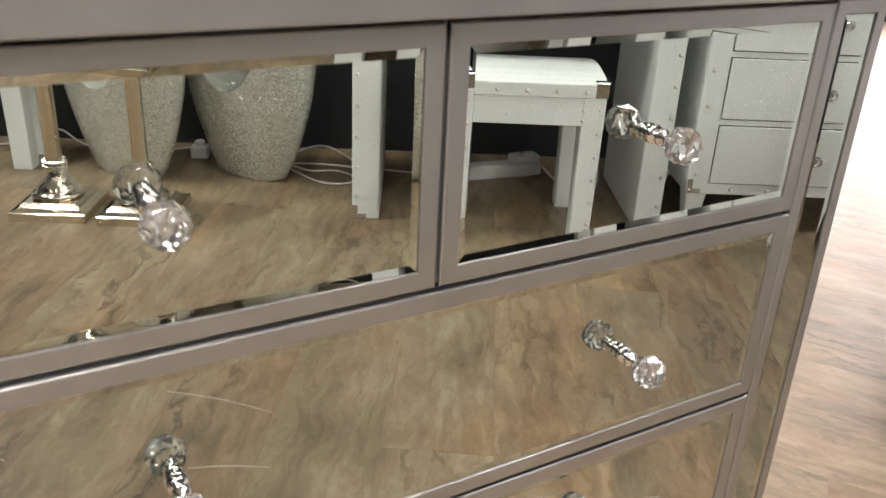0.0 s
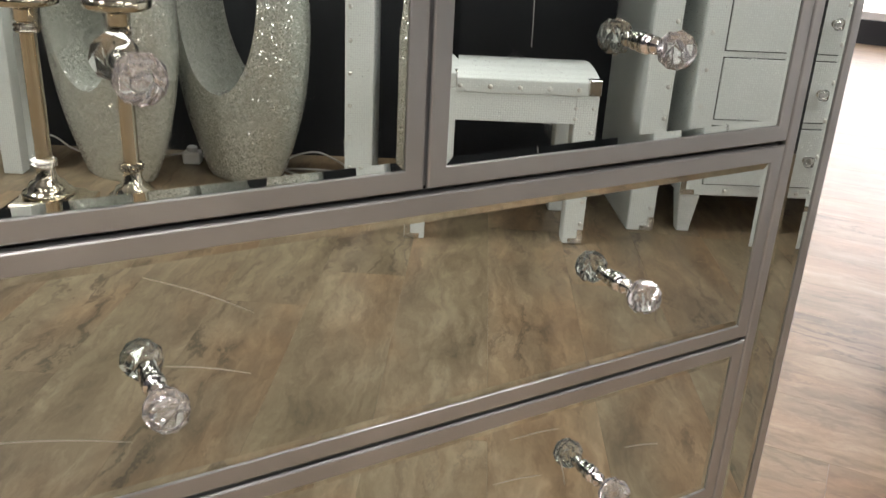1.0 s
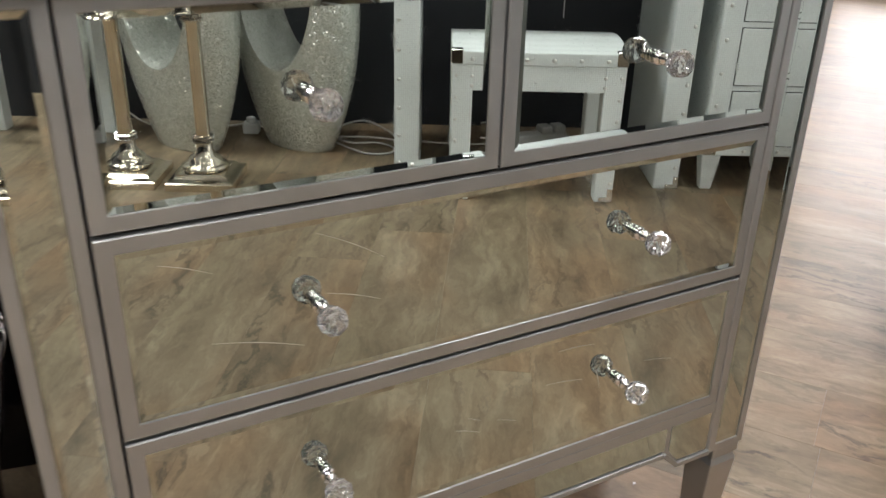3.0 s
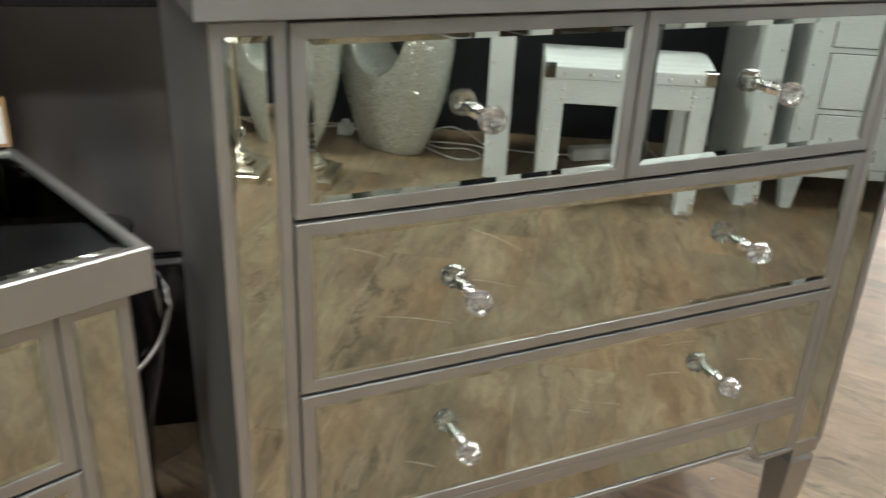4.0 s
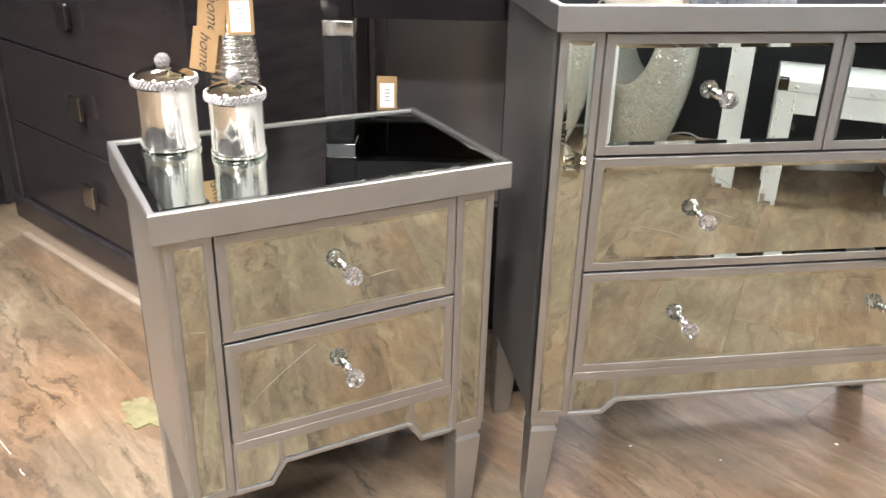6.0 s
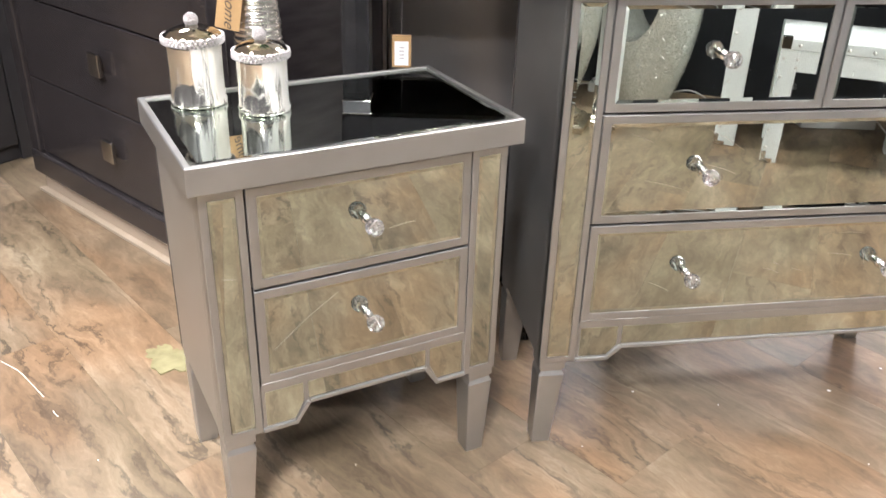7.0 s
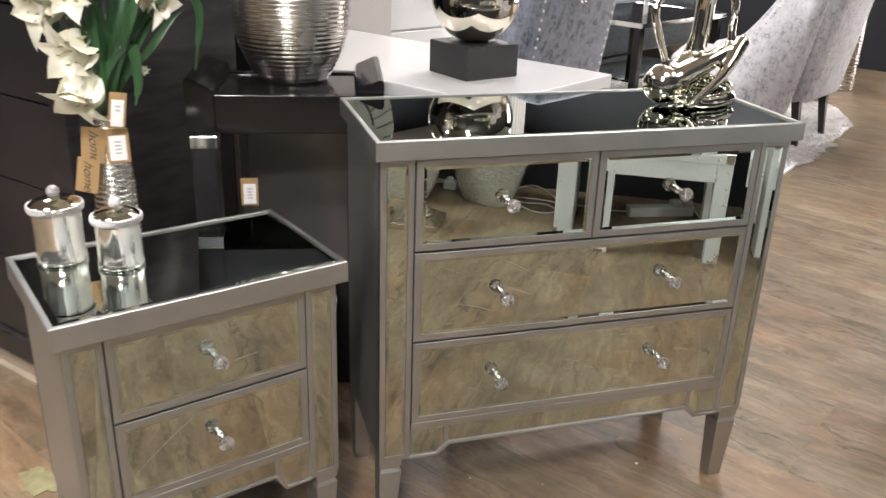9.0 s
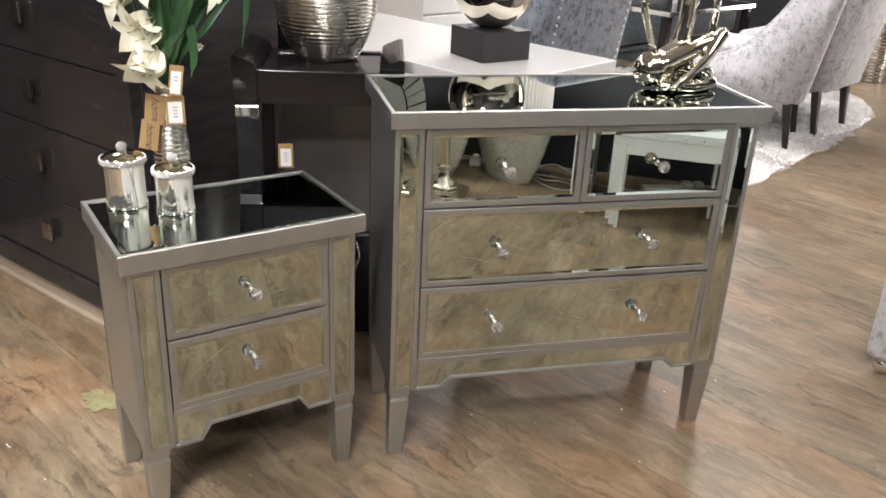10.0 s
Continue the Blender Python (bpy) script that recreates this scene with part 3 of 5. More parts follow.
    # legs
    for lx, sx in ((xl + 0.0225, -1), (xr - 0.0235, 1)):
        for ly, back in ((0.026, 0.008), (depth - 0.030, 0.004)):
            lg = bmesh.new()
            secs = [(0.0, 0.030), (foot - 0.027, 0.0420), (foot - 0.0195, 0.0355), (foot - 0.0145, 0.0355), (foot - 0.0140, 0.0425), (foot + 0.0005, 0.0425)]
            loops = []
            for z, w in secs:
                f = max(0.0, 1 - z / (foot - 0.027))
                cx, cy = lx + sx * 0.004 * f, ly + back * f
                loops.append([lg.verts.new((cx + ax * w / 2, cy + ay * w / 2, z)) for ax, ay in ((-1, -1), (1, -1), (1, 1), (-1, 1))])
            for p, q in zip(loops, loops[1:]):
                for i in range(4):
                    lg.faces.new((p[i], p[(i + 1) % 4], q[(i + 1) % 4], q[i]))
            lg.faces.new(loops[0][::-1]), lg.faces.new(loops[-1])
            bmesh.ops.bevel(lg, geom=[e for e in lg.edges if abs(e.verts[0].co.z - e.verts[1].co.z) > 0.01], offset=0.0016, segments=2, affect="EDGES", profile=0.5)
            part("leg", lg, SILVER, cab)
    # top: a picture-framed slab with a sheet of mirror let in
    ox, oy, ob = over
    X0, X1, Y0, Y1 = xl - ox, xr + ox, -oy, depth + ob
    ring = bmesh.new()
    rim = 0.0088
    prof = [(0.02, top_z0), (0.001, top_z0), (0.0, top_z0 + 0.001), (0.0, top_z1 - 0.0015), (0.0015, top_z1), (rim - 0.001, top_z1), (rim, top_z1 - 0.001), (rim, top_z1 - 0.006)]
    rs = [[ring.verts.new(p) for p in ((X0 + i, Y0 + i, z), (X1 - i, Y0 + i, z), (X1 - i, Y1 - i, z), (X0 + i, Y1 - i, z))] for i, z in prof]
    for a, b in zip(rs, rs[1:]):
        for i in range(4):
            ring.faces.new((a[i], a[(i + 1) % 4], b[(i + 1) % 4], b[i]))
    ring.faces.new(rs[0])
    tf = part("top", ring, SILVER, cab)
    gm = bmesh.new()
    e = rim - 0.0004
    b = 0.011
    lo = [gm.verts.new(p) for p in ((X0 + e, Y0 + e, top_z1 - 0.0032), (X1 - e, Y0 + e, top_z1 - 0.0032), (X1 - e, Y1 - e, top_z1 - 0.0032), (X0 + e, Y1 - e, top_z1 - 0.0032))]
    hi = [gm.verts.new(p) for p in ((X0 + e + b, Y0 + e + b, top_z1 - 0.0022), (X1 - e - b, Y0 + e + b, top_z1 - 0.0022), (X1 - e - b, Y1 - e - b, top_z1 - 0.0022), (X0 + e + b, Y1 - e - b, top_z1 - 0.0022))]
    gm.faces.new(hi)
    for i in range(4):
        gm.faces.new((lo[i], lo[(i + 1) % 4], hi[(i + 1) % 4], hi[i]))
    part("top_mirror", gm, MIRROR, tf, "sheet of mirror let into the top")
    return cab


chest = cabinet("mirrored_chest_of_drawers", pose(0.022, 0.624, 0), "silver-framed mirrored chest, two small over two wide drawers, crystal knobs", "chest of drawers",
                0.641, 0.058, [(0, 0.3225, 0.580, 0.7415, (0.161,)), (0.3225, 0.641, 0.580, 0.7415, (0.482,)), (0, 0.641, 0.4105, 0.580, (0.160, 0.486)), (0, 0.641, 0.2445, 0.4105, (0.160, 0.486))],
                0.7415, 0.171, 0.192, 0.205, (0.052, 0.074), (0.745, 0.777), (0.011, 0.016, 0.004), 0.300, None, None)
night = cabinet("mirrored_bedside_cabinet", pose(-0.458, 0.504, 0, 0, 0, 18.9), "silver-framed mirrored bedside cabinet with two drawers and crystal knobs", "bedside cabinet",
                0.314, 0.056, [(0, 0.314, 0.397, 0.540, (0.157,)), (0, 0.314, 0.250, 0.397, (0.157,))],
                0.540, 0.172, 0.202, 0.212, (0.048, 0.068), (0.545, 0.581), (0.0135, 0.014, 0.004), 0.272, None, None)


# ---- white furniture along the display wall ----
STUD = bpy.data.meshes.new("stud")
bm_ = lathe([(0.0055, 0), (0.0047, 0.0019), (0.0028, 0.0033), (0, 0.0038)], 10)
bm_.to_mesh(STUD)
bm_.free()
STUD.materials.append(STUD_METAL)


def add_stud(parent, p, normal):
    ob = new("stud", STUD)
    ob.parent = parent
    ob.matrix_local = Matrix.Translation(p) @ Vector((0, 0, 1)).rotation_difference(Vector(normal)).to_matrix().to_4x4()


def studs(parent, points, normal):
    for p in points:
        add_stud(parent, p, normal)


def bracket(x, z, y, size, sx, bm):
    """An L-shaped metal corner plate lying on a front at y, with three pins."""
    box(min(x, x + sx * size), max(x, x + sx * size), y - 0.0006, y + 0.0015, z, z + size * 0.35, 0.0005, bm, 1)
    box(min(x, x + sx * size * 0.4), max(x, x + sx * size * 0.4), y - 0.0006, y + 0.0012, z, z + size, 0.0005, bm, 1)
    for dx, dz in ((0.2, 0.2), (0.75, 0.18), (0.2, 0.75)):
        lathe([(0.003, 0), (0.0022, 0.0014), (0, 0.002)], 8, bm, Matrix.Translation((x + sx * size * dx, y + 0.0012, z + size * dz)) @ pose(0, 0, 0, -90))


def dressing_table():
    t = thing("dressing_table", shop(0.440, -1.108), "white textured leather dressing table with silver studs and corner plates", "dressing table")
    w = 0.767
    for x0, sx in ((0.0, 1), (w - 0.066, -1)):
        lg = part("leg", box(x0, x0 + 0.066, -0.38, 0.0, 0, 0.70, 0.004), HIDE, t)
        xs = x0 + (0.012 if sx > 0 else 0.054)
        studs(lg, [(xs, 0.0, 0.06 + 0.075 * i) for i in range(9)], (0, 1, 0))
        bm = bmesh.new()
        bracket(x0 if sx > 0 else x0 + 0.066, 0.002, 0.0, 0.034, sx, bm)
        part("corner_plate", bm, CHROME, lg)
    part("tabletop", box(-0.01, w + 0.01, -0.40, 0.012, 0.70, 0.76, 0.006), HIDE, t)


def stool():
    t = thing("stool", shop(0.585, -1.0), "white textured leather stool with rounded lid and silver studs", "stool")
    w, d = 0.428, 0.28
    e = d + 0.003
    pts = [(0, 0.352), (0, 0.384)] + [(e * k / 12, 0.384 + 0.018 * math.sin(math.pi * k / 12)) for k in range(1, 12)] + [(e, 0.384), (e, 0.352)]
    lid = prism(pts, 0, w)
    bmesh.ops.transform(lid, matrix=Matrix(((0, 1, 0, 0), (1, 0, 0, -d), (0, 0, 1, 0), (0, 0, 0, 1))), verts=lid.verts)
    bmesh.ops.recalc_face_normals(lid, faces=lid.faces)
    bmesh.ops.bevel(lid, geom=lid.edges[:], offset=0.002, segments=1, affect="EDGES")
    s = part("seat", lid, HIDE, t)
    studs(s, [(0.05 + 0.066 * i, 0.003, 0.366) for i in range(6)], (0, 1, 0))
    for x, sx in ((0.0, 1), (w, -1)):
        part("corner_plate", box(min(x, x + sx * 0.026) - 0.001, max(x, x + sx * 0.026) + 0.001, -0.026, 0.0042, 0.354, 0.3885, 0.001, None, 1), CHROME, s)
    part("front_rail", box(0.004, w - 0.004, -0.05, 0, 0.288, 0.3515, 0.002), HIDE, t)
    part("back_rail", box(0.004, w - 0.004, -d + 0.002, -d + 0.05, 0.288, 0.3515, 0.002), HIDE, t)
    for x, sx in ((0.0, 1), (w, -1)):
        for y in (0.0, -d + 0.05):
            xc = x + sx * 0.027
            lg = taper_leg(xc, y - 0.025, 0, 0.352, 0.047, 0.053, bevel=0.003)
            lg = part("leg", lg, HIDE, t)
            if y == 0.0:
                studs(lg, [(x + sx * 0.012, -0.001, 0.05 + 0.055 * i) for i in range(6)] + [(x + sx * 0.05, -0.001, 0.30 + 0.024 * i) for i in range(2)], (0, 1, 0))
                bm = bmesh.new()
                bracket(x + sx * 0.004, 0.002, -0.001, 0.034, sx, bm)
                part("corner_plate", bm, CHROME, lg)


def tall_chest():
    t = thing("tall_chest", shop(1.258, -1.1), "tall white textured leather chest of drawers with crystal knobs", "chest of drawers")
    w, d, h = 0.587, 0.36, 1.14
    body = box(0, w, -d, 0, 0.10, h, 0.004)
    part("body", body, HIDE, t)
    part("top", box(-0.008, w + 0.008, -d, 0.008, h, h + 0.025, 0.004), HIDE, t)
    for k in range(6):
        z0 = 0.131 + 0.161 * k
        dr = part("drawer", box(0.054, w - 0.054, 0.0006, 0.004, z0, z0 + 0.143, 0.001, None, 1), HIDE, t)
        # the shade round each drawer is a flat dark sheet on the body
        part("painted_gap_shade", nest_y(0.0515, w - 0.0515, z0 - 0.0025, z0 + 0.1455, 0.0003), GAP, dr, "flat dark sheet that paints the shade of the gap round the drawer")
        part("crystal_ball", knob_ball(w / 2, 0.026, z0 + 0.07), CRYSTAL, dr, "clear faceted crystal knob")
        part("knob_stem", lathe([(0.009, 0), (0.009, 0.002), (0.004, 0.005), (0.004, 0.018), (0, 0.018)], 14, m=pose(w / 2, 0.004, z0 + 0.07, -90)), CHROME, dr)
    for x in (0.018, w - 0.018):
        studs(t, [(x, 0.0, 0.15 + 0.085 * i) for i in range(12)], (0, 1, 0))
    studs(t, [(0.11 + 0.09 * i, 0.0, 0.113) for i in range(5)], (0, 1, 0))
    for x, sx in ((0.0, 1), (w, -1)):
        for y in (-0.03, -d + 0.03):
            part("leg", taper_leg(x + sx * 0.028, y, 0, 0.10, 0.03, 0.052, bevel=0.003), HIDE, t)
        bm = bmesh.new()
        bracket(x, 0.102, 0.0, 0.036, sx, bm)
        part("corner_plate", bm, CHROME, t)


def nest_y(x0, x1, z0, z1, y):
    bm = bmesh.new()
    bm.faces.new([bm.verts.new(p) for p in ((x0, y, z0), (x0, y, z1), (x1, y, z1), (x1, y, z0))])
    return bm


def knob_ball(x, y, z, r=0.0145):
    bm = bmesh.new()
    bmesh.ops.create_icosphere(bm, subdivisions=2, radius=r)
    bmesh.ops.transform(bm, matrix=pose(x, y, z, 20, 30, 40), verts=bm.verts)
    return bm


def side_table():
    t = thing("side_table", shop(-0.50, -1.365), "white textured leather side table with straight legs", "side table")
    for x in (0.0, -0.34):
        for y in (0.0, -0.13):
            part("leg", taper_leg(x + 0.03, y - 0.03, 0, 0.56, 0.05, 0.058, bevel=0.003), HIDE, t)
    part("tabletop", box(-0.36, 0.08, -0.19, 0.01, 0.56, 0.6, 0.005), HIDE, t)


def ring_vase(u, w, turn):
    """A deep flattened egg of a vase with a tall slot cut straight through it, set with mirror chips."""
    def half_width(z):
        if z < 0.42:
            return 0.215 * (1 - 0.47 * ((0.42 - z) / 0.42) ** 2.1)
        return 0.215 * math.sqrt(max(0.0, 1 - ((z - 0.42) / 0.43) ** 2))
    n, k = 72, 9
    bm = bmesh.new()
    rings = []
    for i in range(n):
        a = 2 * math.pi * i / n
        ca, sa = math.cos(a), math.sin(a)
        if sa >= 0:
            ox, oz = 0.215 * ca, 0.42 + 0.43 * sa
        elif abs(ca) < 0.42:
            ox, oz = half_width(0) * ca / 0.42, 0.0
        else:
            oz = 0.42 * (abs(ca) - 0.42) / 0.58
            ox = math.copysign(half_width(oz), ca)
        ix, iz = 0.132 * ca, 0.51 + 0.265 * sa
        front, rear = [], []
        for j in range(k + 1):
            f = j / k
            f = 1 - (1 - f) ** 1.6
            x, z = ix + (ox - ix) * f, iz + (oz - iz) * f
            hw = max(half_width(z), 1e-4)
            d = 0.105 * (hw / 0.215) * math.sqrt(max(0.0, 1 - min(1.0, abs(x) / hw) ** 2.2)) + 0.0004
            front.append(bm.verts.new((x, d, z)))
            rear.append(bm.verts.new((x, -d, z)))
        rings.append(front + rear[::-1])
    m = 2 * k + 2
    for a, b in zip(rings, rings[1:] + rings[:1]):
        for j in range(m):
            bm.faces.new((a[j], a[(j + 1) % m], b[(j + 1) % m], b[j]))
        for j in (0, m - 1):
            bm.edges.get((a[j], b[j])).smooth = False
    ob = part("floor_vase", bm, MOSAIC, smooth=True)
    ob.matrix_world = shop(u, w, 0, turn)
    return tagged(ob, "tall silver mirror-mosaic floor vase with an open middle", "vase", "pair of mosaic vases")


def candlestick(u, w):
    t = thing("candlestick", shop(u, w), "tall polished warm-silver candlestick with a square stepped base", "candlestick", "pair of candlesticks")
    b = bmesh.new()
    prof = [(0.0885, 0.0), (0.0885, 0.020), (0.086, 0.022), (0.070, 0.027), (0.066, 0.034), (0.060, 0.038)]
    rs = [[b.verts.new((sx * r, sy * r, z)) for sx, sy in ((-1, -1), (1, -1), (1, 1), (-1, 1))] for r, z in prof]
    for a, c in zip(rs, rs[1:]):
        for i in range(4):
            b.faces.new((a[i], a[(i + 1) % 4], c[(i + 1) % 4], c[i]))
    b.faces.new(rs[0][::-1]), b.faces.new(rs[-1])
    part("base", b, GOLDISH, t)
    part("column", lathe([(0, 0.037), (0.054, 0.037), (0.060, 0.041), (0.060, 0.048), (0.055, 0.053), (0.047, 0.056), (0.045, 0.063), (0.040, 0.071), (0.029, 0.078), (0.0225, 0.088), (0.0205, 0.11), (0.0188, 0.127), (0.0185, 0.42),
                          (0.021, 0.423), (0.021, 0.445), (0.0265, 0.449), (0.0265, 0.472), (0.031, 0.475), (0.060, 0.480), (0.074, 0.486), (0.075, 0.505), (0.071, 0.505), (0.069, 0.492), (0.0, 0.490)], 28), GOLDISH, t, smooth=True)
    for z in (0.119, 0.432):
        bm = bmesh.new()
        for i in range(18):
            for dz in (-0.0052, 0.0052):
                a = 2 * math.pi * (i + (0.5 if dz > 0 else 0)) / 18
                bmesh.ops.create_icosphere(bm, subdivisions=1, radius=0.0050, matrix=Matrix.Translation((0.0245 * math.cos(a), 0.0245 * math.sin(a), z + dz)))
        part("crystal_ring", bm, CHROME, t, "ring of small set stones")


def cable(ctrl, r=0.0028):
    ob = part("cable", tube(curve_points(ctrl, 10), r, 6), CABLE, smooth=True)
    ob.matrix_world = shop(0, 0)
    return tagged(ob, "white mains cable lying loose on the floor by the wall", "cable")


def power_strip(u0, u1, w, turn):
    t = thing("extension_lead", shop(u0, w, 0, turn), "white mains extension block with plugs, on the floor by the wall", "extension lead")
    part("housing", box(0, u1 - u0, -0.05, 0, 0, 0.04, 0.006), CABLE, t)
    for x in (0.17, 0.215):
        part("plug", box(x, x + 0.038, -0.045, 0.002, 0.04, 0.062, 0.006), CABLE, t)


dressing_table()
stool()
tall_chest()
side_table()
ring_vase(0.140, -1.425, 30)
ring_vase(-0.190, -1.405, 30)
candlestick(-0.268, -1.107)
candlestick(-0.062, -1.10)
power_strip(0.712, 0.972, -1.395, -19)
cable([(0.16, -1.53, 0.004), (0.215, -1.50, 0.012), (0.262, -1.545, 0.03), (0.325, -1.572, 0.035), (0.394, -1.53, 0.02), (0.44, -1.49, 0.006), (0.55, -1.46, 0.004), (0.66, -1.45, 0.004), (0.73, -1.42, 0.02)])
cable([(0.44, -1.46, 0.004), (0.40, -1.451, 0.016), (0.304, -1.464, 0.016), (0.225, -1.485, 0.004), (0.272, -1.41, 0.004), (0.349, -1.342, 0.004), (0.415, -1.352, 0.004), (0.42, -1.40, 0.006), (0.371, -1.432, 0.009), (0.30, -1.425, 0.009), (0.245, -1.455, 0.012)])
cable([(-0.62, -1.57, 0.004), (-0.543, -1.576, 0.015), (-0.457, -1.592, 0.05), (-0.376, -1.56, 0.02), (-0.28, -1.55, 0.004), (-0.12, -1.56, 0.012), (-0.03, -1.53, 0.03), (0.04, -1.55, 0.004), (0.16, -1.53, 0.004)])
cable([(0.95, -1.43, 0.045), (1.0, -1.40, 0.01), (1.08, -1.42, 0.004), (1.12, -1.5, 0.01)])
cable([(0.941, -1.655, 0.355), (0.939, -1.655, 0.45), (0.934, -1.655, 0.56), (0.93, -1.655, 0.69)], 0.0016)
adapter = thing("plug_adapter", shop(-0.055, -1.535), "white plug adapter on the floor between the vases", "plug")
part("housing", box(0, 0.05, -0.022, 0.022, 0, 0.036, 0.006), CABLE, adapter)
part("pin_cap", lathe([(0, 0.0), (0.015, 0.0), (0.015, 0.012), (0.011, 0.015), (0, 0.015)], 16, m=pose(0.025, 0, 0.0355)), CABLE, adapter)


# ---- behind the two cabinets ----
ACRYLIC, nt_, b_ = mat("smoked_acrylic")
b_.inputs["Base Color"].default_value = (0.30, 0.30, 0.31, 1)
b_.inputs["Roughness"].default_value = 0.03
b_.inputs["Transmission Weight"].default_value = 0.95
b_.inputs["IOR"].default_value = 1.3
DARK_WOOD = surface("espresso_lacquered_oak", (0.021, 0.0185, 0.0195), (0.034, 0.030, 0.031), 0.17, 0, 9, 0.05, 160, 0.07, coat=0.0, spec=0.45, stretch=(1, 1, 5))
LIP = surface("pale_edge_strip", (0.30, 0.245, 0.18), (0.37, 0.31, 0.24), 0.5, 0, 12, 0.1, 200)
TAN = surface("pale_plinth_board", (0.30, 0.24, 0.18), (0.38, 0.31, 0.24), 0.5, 0, 12, 0.1, 200, stretch=(0.3, 1, 3))
PULL = surface("dark_chrome", (0.40, 0.38, 0.36), (0.48, 0.46, 0.44), 0.2, 1.0, 12, 0.03, 200, 0.04)
PRINT = surface("pale_grey_print", (0.36, 0.35, 0.34), (0.42, 0.41, 0.4), 0.7)
RIBBED = surface("ribbed_silver_glaze", (0.66, 0.62, 0.56), (0.76, 0.72, 0.66), 0.26, 1.0, 16, 0.08, 220, 0.06)


def mercury_material():
    """Silvered glass, rippled and crazed; upright streaks of reflected light are put into its colour."""
    m, nt, b = mat("mercury_glass")
    L = nt.links.new
    co = coords(nt, scale=(1, 1, 0.14))
    n1 = node(nt, "ShaderNodeTexNoise", Scale=75.0, Detail=4.0, Roughness=0.55)
    vo = node(nt, "ShaderNodeTexVoronoi", Scale=190.0)
    L(co, n1.inputs["Vector"]), L(coords(nt, scale=(1, 1, 0.5)), vo.inputs["Vector"])
    r = ramp(nt, n1.outputs[0], [(0.32, (0.84, 0.82, 0.74)), (0.44, (0.93, 0.91, 0.82)), (0.66, (0.98, 0.97, 0.92))])
    L(r.outputs[0], b.inputs["Base Color"])
    # upright bands, crazed, and milky in place of bright reflections; clear mirror between them
    band = node(nt, "ShaderNodeTexNoise", Scale=42.0, Detail=3.0, Roughness=0.6)
    L(coords(nt, scale=(1, 1, 0.10)), band.inputs["Vector"])
    crazed_bright = ramp(nt, band.outputs[0], [(0.47, (0.0, 0.0, 0.0)), (0.55, (1.0, 1.0, 1.0))])
    wr = node(nt, "ShaderNodeMapRange")
    wr.inputs["To Min"].default_value, wr.inputs["To Max"].default_value = 0.96, 0.58
    L(crazed_bright.outputs[0], wr.inputs[0]), L(wr.outputs[0], b.inputs["Metallic"])
    rr = node(nt, "ShaderNodeMapRange")
    rr.inputs["To Min"].default_value, rr.inputs["To Max"].default_value = 0.03, 0.12
    L(vo.outputs["Distance"], rr.inputs[0]), L(rr.outputs[0], b.inputs["Roughness"])
    fine = node(nt, "ShaderNodeTexNoise", Scale=420.0, Detail=4.0, Roughness=0.6)
    L(coords(nt, scale=(1, 1, 0.45)), fine.inputs["Vector"])
    cut = node(nt, "ShaderNodeMath")
    cut.operation = "MULTIPLY"
    L(fine.outputs[0], cut.inputs[0]), L(crazed_bright.outputs[0], cut.inputs[1])
    high = node(nt, "ShaderNodeMath")
    high.operation = "ADD"
    L(n1.outputs[0], high.inputs[0]), L(cut.outputs[0], high.inputs[1])
    bp = node(nt, "ShaderNodeBump", Strength=0.25, Distance=0.0016)
    L(high.outputs[0], bp.inputs["Height"]), L(bp.outputs[0], b.inputs["Normal"])
    return m


MERCURY = mercury_material()
PETAL = surface("cream_petal", (0.80, 0.76, 0.58), (0.87, 0.85, 0.72), 0.55, 0, 25, 0.15, 200, sheen=0.2)
LEAF = surface("strap_leaf", (0.010, 0.036, 0.014), (0.034, 0.098, 0.030), 0.4, 0, 18, 0.15, 150, stretch=(4, 4, 0.4))
STAMEN = surface("stamen", (0.30, 0.26, 0.08), (0.42, 0.40, 0.16), 0.7)
DRY_LEAF = surface("pale_yellow_paper_leaf", (0.19, 0.175, 0.085), (0.29, 0.265, 0.14), 0.7, 0, 40, 0.3, 200)
BLACK_MATT = surface("matt_black_plinth", (0.02, 0.019, 0.02), (0.028, 0.027, 0.028), 0.5, 0, 20, 0.1, 300)
FLEECE = surface("white_fleece", (0.70, 0.68, 0.66), (0.82, 0.80, 0.78), 0.9, 0, 30, 0.3, 200, sheen=0.3)
JEWEL = surface("set_stones", (0.25, 0.238, 0.234), (0.50, 0.48, 0.47), 0.3, 0.5, 420, 0.05, 300, 0.08)
SCRATCH = surface("scratched_silvering", (0.26, 0.24, 0.19), (0.32, 0.295, 0.24), 0.5)


